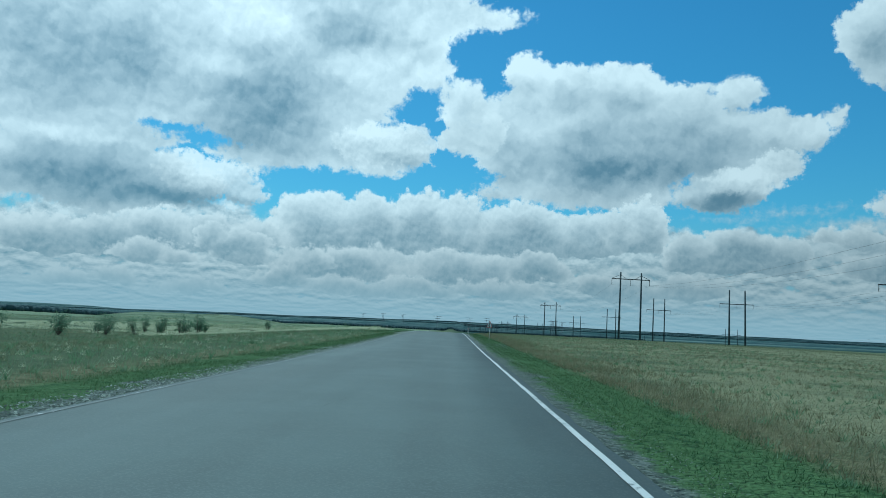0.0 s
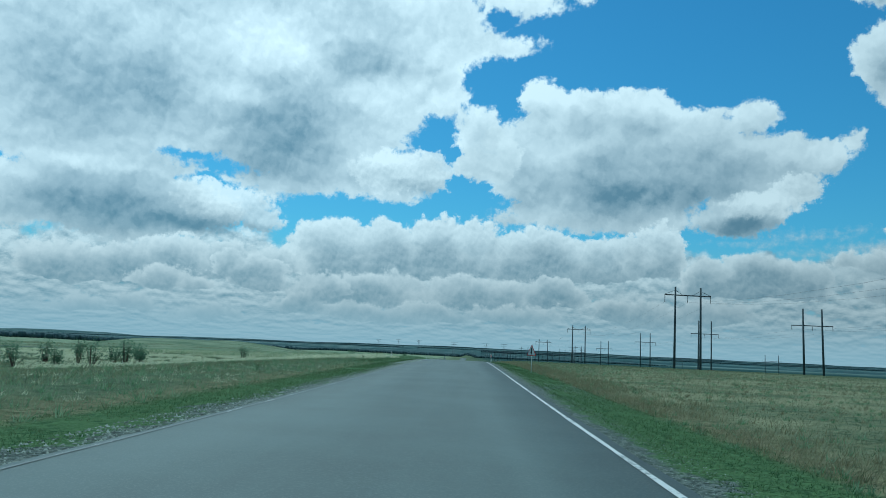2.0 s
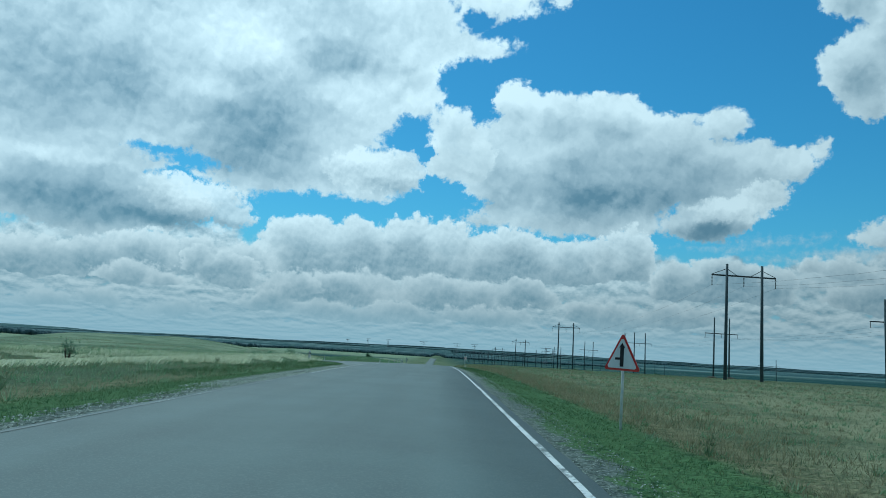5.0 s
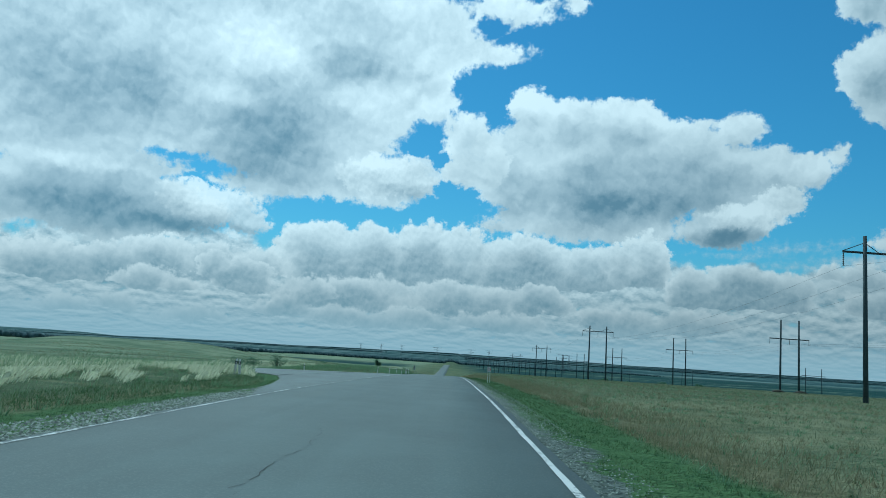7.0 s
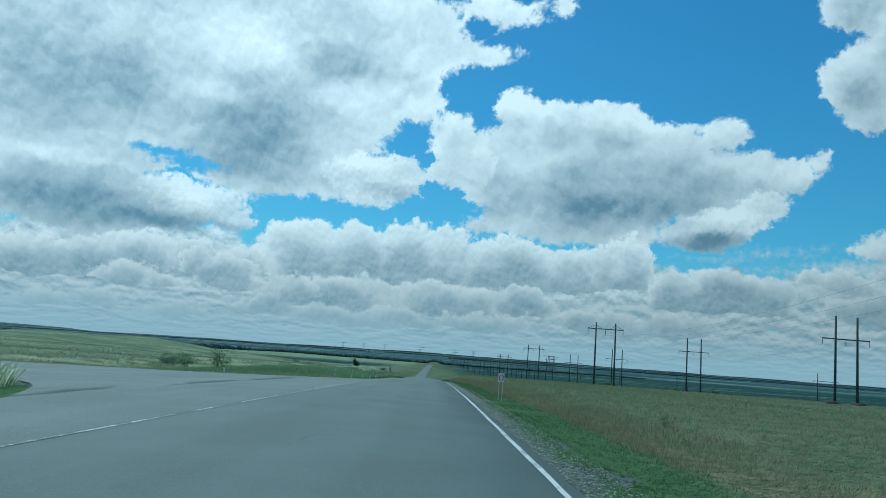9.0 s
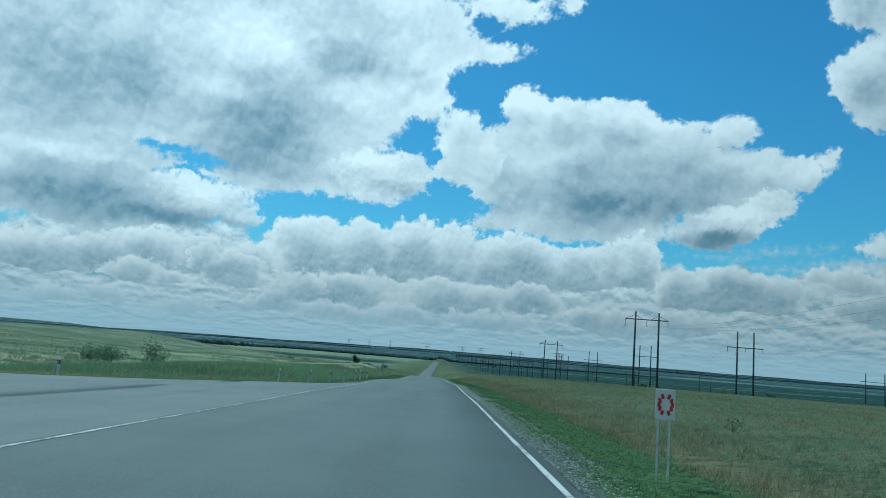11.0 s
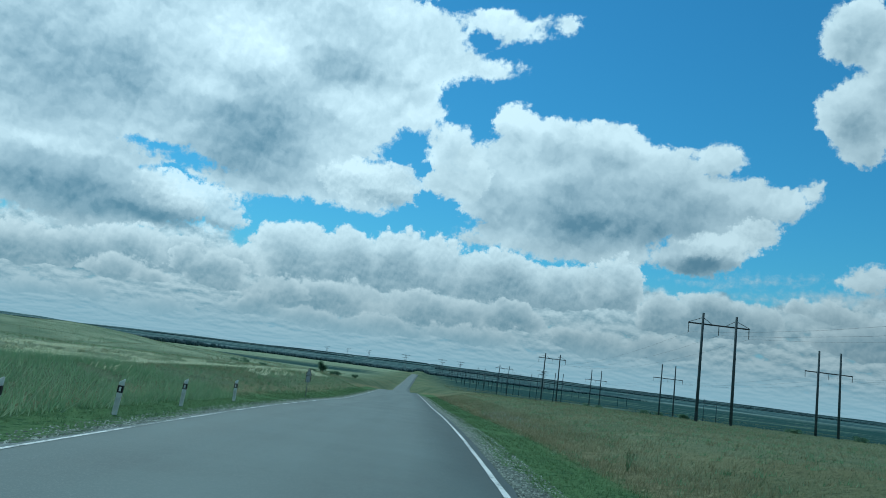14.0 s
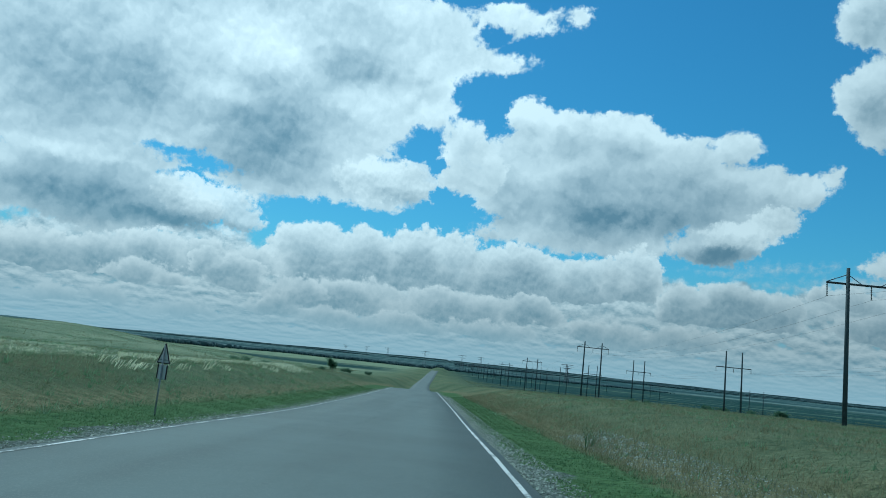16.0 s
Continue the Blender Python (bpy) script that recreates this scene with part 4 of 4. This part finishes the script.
# ---- grass ----
def grass(name, xs, ys, high, width, mat, label, seed, lean=0.35, plume=False):
    """Blades as thin triangles rooted in the ground; plumed ones are bent over by the wind."""
    rng = np.random.default_rng(seed)
    n = len(xs)
    z = land(xs, ys) - 0.02
    h = high * rng.uniform(0.45, 1.2, n)
    a = rng.uniform(0, 2 * math.pi, n)
    w = width * rng.uniform(0.6, 1.4, n)
    dx, dy = np.cos(a) * w / 2, np.sin(a) * w / 2
    bx, by = rng.normal(0, lean, n) * h + (1.1 * h if plume else 0.12 * h), rng.normal(0, lean, n) * h
    root = np.stack([xs, ys, z], -1)
    side = np.stack([dx, dy, np.zeros(n)], -1)
    tip = root + np.stack([bx, by, h * (0.75 if plume else 1)], -1)
    if plume:
        mid = root + np.stack([bx * 0.35, by * 0.35, h * 0.7], -1)
        v = np.stack([root - side * 0.3, root + side * 0.3, mid + side, mid - side, tip], 1).reshape(-1, 3)
        i = np.arange(n)[:, None] * 5
        f = np.concatenate([i + np.array([[0, 1, 2]]), i + np.array([[0, 2, 3]]), i + np.array([[3, 2, 4]])])
    else:
        v = np.stack([root - side, root + side, tip], 1).reshape(-1, 3)
        f = np.arange(n * 3).reshape(-1, 3)
    return raw_mesh(name, v, f, mat, label, "grass", "stuff")


def scatter(count, side, lo, hi, y0, y1, seed, clump=0.0, fade=2.0):
    """Places beside the road, from lo to hi metres outside the asphalt, thicker near it."""
    rng = np.random.default_rng(seed)
    y = rng.uniform(y0, y1, count)
    o = lo + (hi - lo) * rng.random(count) ** fade
    if clump:
        cy = np.round(y / clump) * clump + rng.normal(0, clump * 0.22, count)
        y = np.where(rng.random(count) < 0.7, cy + 0.31 * np.sin(o * 5), y)
        o = np.where(rng.random(count) < 0.6, np.round(o / clump) * clump + rng.normal(0, clump * 0.2, count), o)
    x = bend(y) + (EDGE_R + o if side > 0 else EDGE_L - o)
    keep = (off_road(x, y) > lo * 0.9) & (o > lo)
    return x[keep], y[keep]


def patchy(x, y, size, seed, keep):
    u = x + size * (1.7 * np.sin(y / (size * 2.3) + seed) + 1.1 * np.sin((x - 1.3 * y) / (size * 4.1)) + 2.4 * np.sin(y / (size * 7.7) + 2))
    v = y + size * (1.6 * np.sin(x / (size * 1.9) + 2 * seed) + 1.2 * np.sin((x + 0.8 * y) / (size * 3.3)) + 2.1 * np.sin(x / (size * 6.1)))
    m = waves(u, v, size, seed) + 0.7 * waves(v, u, size * 0.31, seed + 4)
    ok = m > keep
    return x[ok], y[ok]


RIGHT, LEFT = 1, -1
for side, seed in ((RIGHT, 11), (LEFT, 21)):
    x, y = scatter(140000, side, 0.5, 3.0, 1, 300, seed, 0.35, 1.0)
    x, y = patchy(x, y, 1.3, 1.0 * seed, -0.75)
    ok = (side > 0) | (off_road(x, y) > 1.15) | (np.abs(y - 99) > 16)
    x, y = x[ok], y[ok]
    grass("verge_grass", x, y, 0.075, 0.016, GRASS_GREEN, "short bright green grass along the gravel shoulder", seed, 0.6)
    x, y = scatter(12000, side, 0.15, 0.7, 1, 300, seed + 1, 0.5, 0.6)
    grass("shoulder_weeds", x, y, 0.05, 0.018, GRASS_GREEN, "sparse low weeds growing through the gravel", seed + 1, 0.6)
x, y = scatter(80000, RIGHT, 2.5, 5.4, 1, 300, 31, 0.6, 1.7)
x, y = patchy(x, y, 3.0, 2.0, -0.9)
grass("ripe_grass", x, y, 0.26, 0.012, GRASS_RUST, "pale reddish ripe grass behind the green verge", 31, 0.45)
x, y = scatter(150000, RIGHT, 3.6, 26.0, 1, 300, 32, 0.9, 1.5)
grass("steppe_grass", x, y, 0.13, 0.016, GRASS_DRY, "dry grey-green tufted steppe grass", 32, 0.6)
x, y = scatter(22000, RIGHT, 3.6, 24.0, 1, 300, 40, 1.3, 1.4)
x, y = patchy(x, y, 4.5, 6.0, 0.5)
grass("steppe_herbs", x, y, 0.16, 0.03, GRASS_TALL, "darker low herbs in patches among the dry grass", 40, 0.7)
x, y = scatter(60000, RIGHT, 20.0, 70.0, 20, 330, 33, 1.6, 1.0)
grass("steppe_grass", x, y, 0.14, 0.05, GRASS_DRY, "dry grey-green tufted steppe grass", 33, 0.6)
x, y = scatter(60000, LEFT, 2.6, 9.0, 1, 300, 34, 0.7, 1.1)
grass("rank_grass", x, y, 0.15, 0.013, GRASS_TALL, "grey-green grass on the roadside slope", 34, 0.5)
x, y = scatter(90000, LEFT, 7.0, 40.0, 1, 320, 35, 1.1, 1.3)
grass("steppe_grass", x, y, 0.18, 0.035, GRASS_DRY, "dry grey-green tufted steppe grass", 35, 0.6)
x, y = scatter(50000, LEFT, 2.0, 24.0, 176, 216, 36, 0.8, 1.2)
x, y = patchy(x, y, 7.0, 3.0, -0.8)
grass("rank_grass", x, y, 0.40, 0.024, GRASS_TALL, "tall rank green grass beyond the side road", 36, 0.5)
x, y = scatter(52000, LEFT, 6.0, 52.0, 200, 290, 41, 0.9, 1.0)
x, y = patchy(x, y, 5.0, 8.0, 0.45)
grass("feather_grass", x, y, 0.40, 0.045, FEATHER, "pale silky feather grass bent by the wind", 41, 0.4, True)
for seed, mat, keep, label in ((42, GRASS_DRY, -0.6, "dry tufts over the far pasture"), (43, GRASS_TALL, 0.35, "dull green tufts over the far pasture"), (44, GRASS_RUST, 0.6, "pale ripe tufts over the far pasture")):
    x, y = scatter(46000, LEFT, 34.0, 330.0, 205, 640, seed, 0.0, 1.5)
    x, y = patchy(x, y, 11.0, 1.3 * seed, keep)
    grass("pasture_tufts", x, y, 0.30, 0.20, mat, label, seed, 0.7)
x, y = scatter(40000, RIGHT, 20.0, 260.0, 290, 700, 45, 0.0, 1.2)
x, y = patchy(x, y, 13.0, 2.2, -0.2)
grass("pasture_tufts", x, y, 0.32, 0.30, GRASS_DRY, "dry tufts over the far pasture", 45, 0.7)
x, y = scatter(260000, LEFT, 4.5, 60.0, 74, 138, 37, 1.2, 1.1)
ok = EDGE_L - x > np.interp(y, (74, 90, 100, 112, 138), (16.0, 8.5, 5.2, 4.5, 4.5))
ok &= (y > 97) | (np.random.default_rng(9).random(len(y)) < 0.28)
x, y = patchy(x[ok], y[ok], 2.2, 1.0, 0.4)
grass("feather_grass", x, y, 0.38, 0.04, FEATHER, "pale silky feather grass bent by the wind", 37, 0.4, True)
# a tall rank fringe along the near side of the side road
more = np.random.default_rng(47)
x = -more.uniform(12.5, 64.0, 26000)
y = near_edge(x) - more.uniform(0.9, 9.0, len(x))
x, y = patchy(x, y, 1.6, 3.0, -0.5)
grass("feather_grass", x[::2], y[::2], 0.72, 0.05, FEATHER, "tall pale feather grass along the side road", 47, 0.35, True)
grass("rank_grass", x[1::2], y[1::2], 0.75, 0.045, GRASS_TALL, "tall rank grass along the side road", 48, 0.35)
x, y = scatter(24000, LEFT, 9.0, 46.0, 196, 300, 38, 1.4, 1.0)
x, y = patchy(x, y, 6.0, 5.0, 0.5)
grass("feather_grass", x, y, 0.30, 0.045, FEATHER, "pale silky feather grass bent by the wind", 38, 0.4, True)
x, y = scatter(12000, LEFT, 2.8, 5.0, 88, 131, 39, 0.6, 1.0)
grass("verge_grass", x, y, 0.14, 0.018, GRASS_GREEN, "bright green grass at the mouth of the side road", 39, 0.5)


def tussocks(name, count, side, lo, hi, y0, y1, high, width, each, mat, label, seed, fade=1.3):
    """Separate tufts, each a fan of blades from one root."""
    rng = np.random.default_rng(seed)
    x, y = scatter(count, side, lo, hi, y0, y1, seed, 0.0, fade)
    size = rng.uniform(0.5, 1.4, len(x))
    x, y, size = np.repeat(x, each), np.repeat(y, each), np.repeat(size, each)
    x, y = x + rng.normal(0, 0.07, len(x)) * size, y + rng.normal(0, 0.07, len(x)) * size
    return grass(name, x, y, high, width, mat, label, seed, 0.55)


tussocks("dry_tussock", 4200, RIGHT, 2.6, 30.0, 1, 300, 0.17, 0.018, 16, GRASS_RUST, "pale dry tussocks dotted over the steppe", 71)
tussocks("green_tussock", 3600, RIGHT, 2.2, 30.0, 1, 300, 0.16, 0.022, 16, GRASS_TALL, "dull green tussocks dotted over the steppe", 72)
tussocks("dry_tussock", 3000, LEFT, 2.6, 34.0, 1, 300, 0.18, 0.02, 14, GRASS_DRY, "pale dry tussocks dotted over the steppe", 73)
tussocks("green_tussock", 3600, LEFT, 2.4, 34.0, 1, 300, 0.26, 0.024, 14, GRASS_TALL, "dull green tussocks dotted over the steppe", 74)
tussocks("feather_tussock", 420, LEFT, 3.5, 22.0, 6, 70, 0.15, 0.014, 14, FEATHER, "scattered pale feather grass tufts", 75)


def weed(x, y, high, seed):
    """A branching weed with pale flower heads."""
    rng = np.random.default_rng(seed)
    top = thing("flowering_weed", pose(x, y, ground_at(x, y)), "grey-green branching weed with pale flower heads", "weed", "flowering weeds")
    bm = bmesh.new()
    heads = []
    for i in range(9):
        a, r = rng.uniform(0, 2 * math.pi), high * rng.uniform(0.1, 0.55)
        tip = (r * math.cos(a), r * math.sin(a), high * rng.uniform(0.6, 1.0))
        tube(bm, (0, 0, -0.05), tip, 0.008, 0.004, 4)
        heads.append(tip)
    part("stems", bm, GRASS_TALL, top)
    c = np.repeat(np.array(heads), 8, 0) + rng.normal(0, 0.09 * high, (len(heads) * 8, 3))
    u, w = rng.normal(0, 0.014, c.shape), rng.normal(0, 0.014, c.shape)
    v = np.stack([c - u, c + w, c + u, c - w], 1).reshape(-1, 3)
    tagged(raw_mesh("flower_head", v, np.arange(len(v)).reshape(-1, 4), GRASS_DRY, parent=top), kind="stuff")


rng = random.Random(8)
for n in range(12):
    wy = 16 + n * 20.5 + rng.uniform(-6, 6)
    weed(EDGE_R + rng.uniform(2.6, 6.5), wy, rng.uniform(0.25, 0.45), 700 + n)
    if not 100 < wy < 204:
        weed(EDGE_L - rng.uniform(2.6, 6.0), wy + 4, rng.uniform(0.3, 0.55), 760 + n)
weed(EDGE_R + 2.7, 232.5, 0.6, 790)
weed(EDGE_R + 3.0, 233.3, 0.5, 791)


# ---- loose stones of the shoulders ----
def stones(side, count, lo, hi, y0, y1, seed, size, fade):
    rng = np.random.default_rng(seed)
    x, y = scatter(count, side, lo, hi, y0, y1, seed, 0.0, fade)
    z = land(x, y)
    unit = np.array([(1, 0, 0), (0, 1, 0), (-1, 0, 0), (0, -1, 0), (0, 0, 1)], dtype=float)
    s = size * rng.uniform(0.4, 1.6, len(x))
    v = unit[None] * (s[:, None] * (1 + rng.normal(0, 0.25, (len(x), 5))))[:, :, None]
    v[:, :, 2] *= 0.7
    v = v + np.stack([x, y, z], -1)[:, None]
    f = np.array([(0, 1, 4), (1, 2, 4), (2, 3, 4), (3, 0, 4)])[None] + (np.arange(len(x)) * 5)[:, None, None]
    raw_mesh("gravel", v.reshape(-1, 3), f.reshape(-1, 3), STONE, "pale loose gravel along the asphalt edge", "gravel", "stuff")


stones(RIGHT, 36000, 0.03, 0.95, 2, 300, 61, 0.020, 1.3)
stones(LEFT, 30000, 0.03, 1.0, 2, 300, 62, 0.021, 1.4)
stones(LEFT, 9000, 0.05, 1.5, 82, 118, 68, 0.024, 1.0)
stones(RIGHT, 900, 1.2, 3.2, 46, 60, 67, 0.017, 1.0)
stones(RIGHT, 4200, 2.9, 4.6, 216, 238, 63, 0.026, 1.0)


def apron_stones(count, seed):
    """Loose chippings swept over the mouth of the side road."""
    rng = np.random.default_rng(seed)
    x = EDGE_L - 0.3 - 9 * rng.random(count) ** 1.6
    lo, hi = near_edge(x), far_edge(x)
    y = lo + (hi - lo) * rng.random(count) ** 1.3
    z = road_z(y) - 0.02 * (EDGE_L - x) * step(y, 90, 110) * (1 - step(y, 195, 230)) - 0.012
    s = 0.008 * rng.uniform(0.4, 1.7, count)
    unit = np.array([(1, 0, 0), (0, 1, 0), (-1, 0, 0), (0, -1, 0), (0, 0, 0.7)], dtype=float)
    v = unit[None] * (s[:, None] * (1 + rng.normal(0, 0.25, (count, 5))))[:, :, None] + np.stack([x, y, z], -1)[:, None]
    f = np.array([(0, 1, 4), (1, 2, 4), (2, 3, 4), (3, 0, 4)])[None] + (np.arange(count) * 5)[:, None, None]
    raw_mesh("chippings", v.reshape(-1, 3), f.reshape(-1, 3), STONE, "dark loose chippings on the side road's asphalt", "gravel", "stuff")


apron_stones(7000, 66)
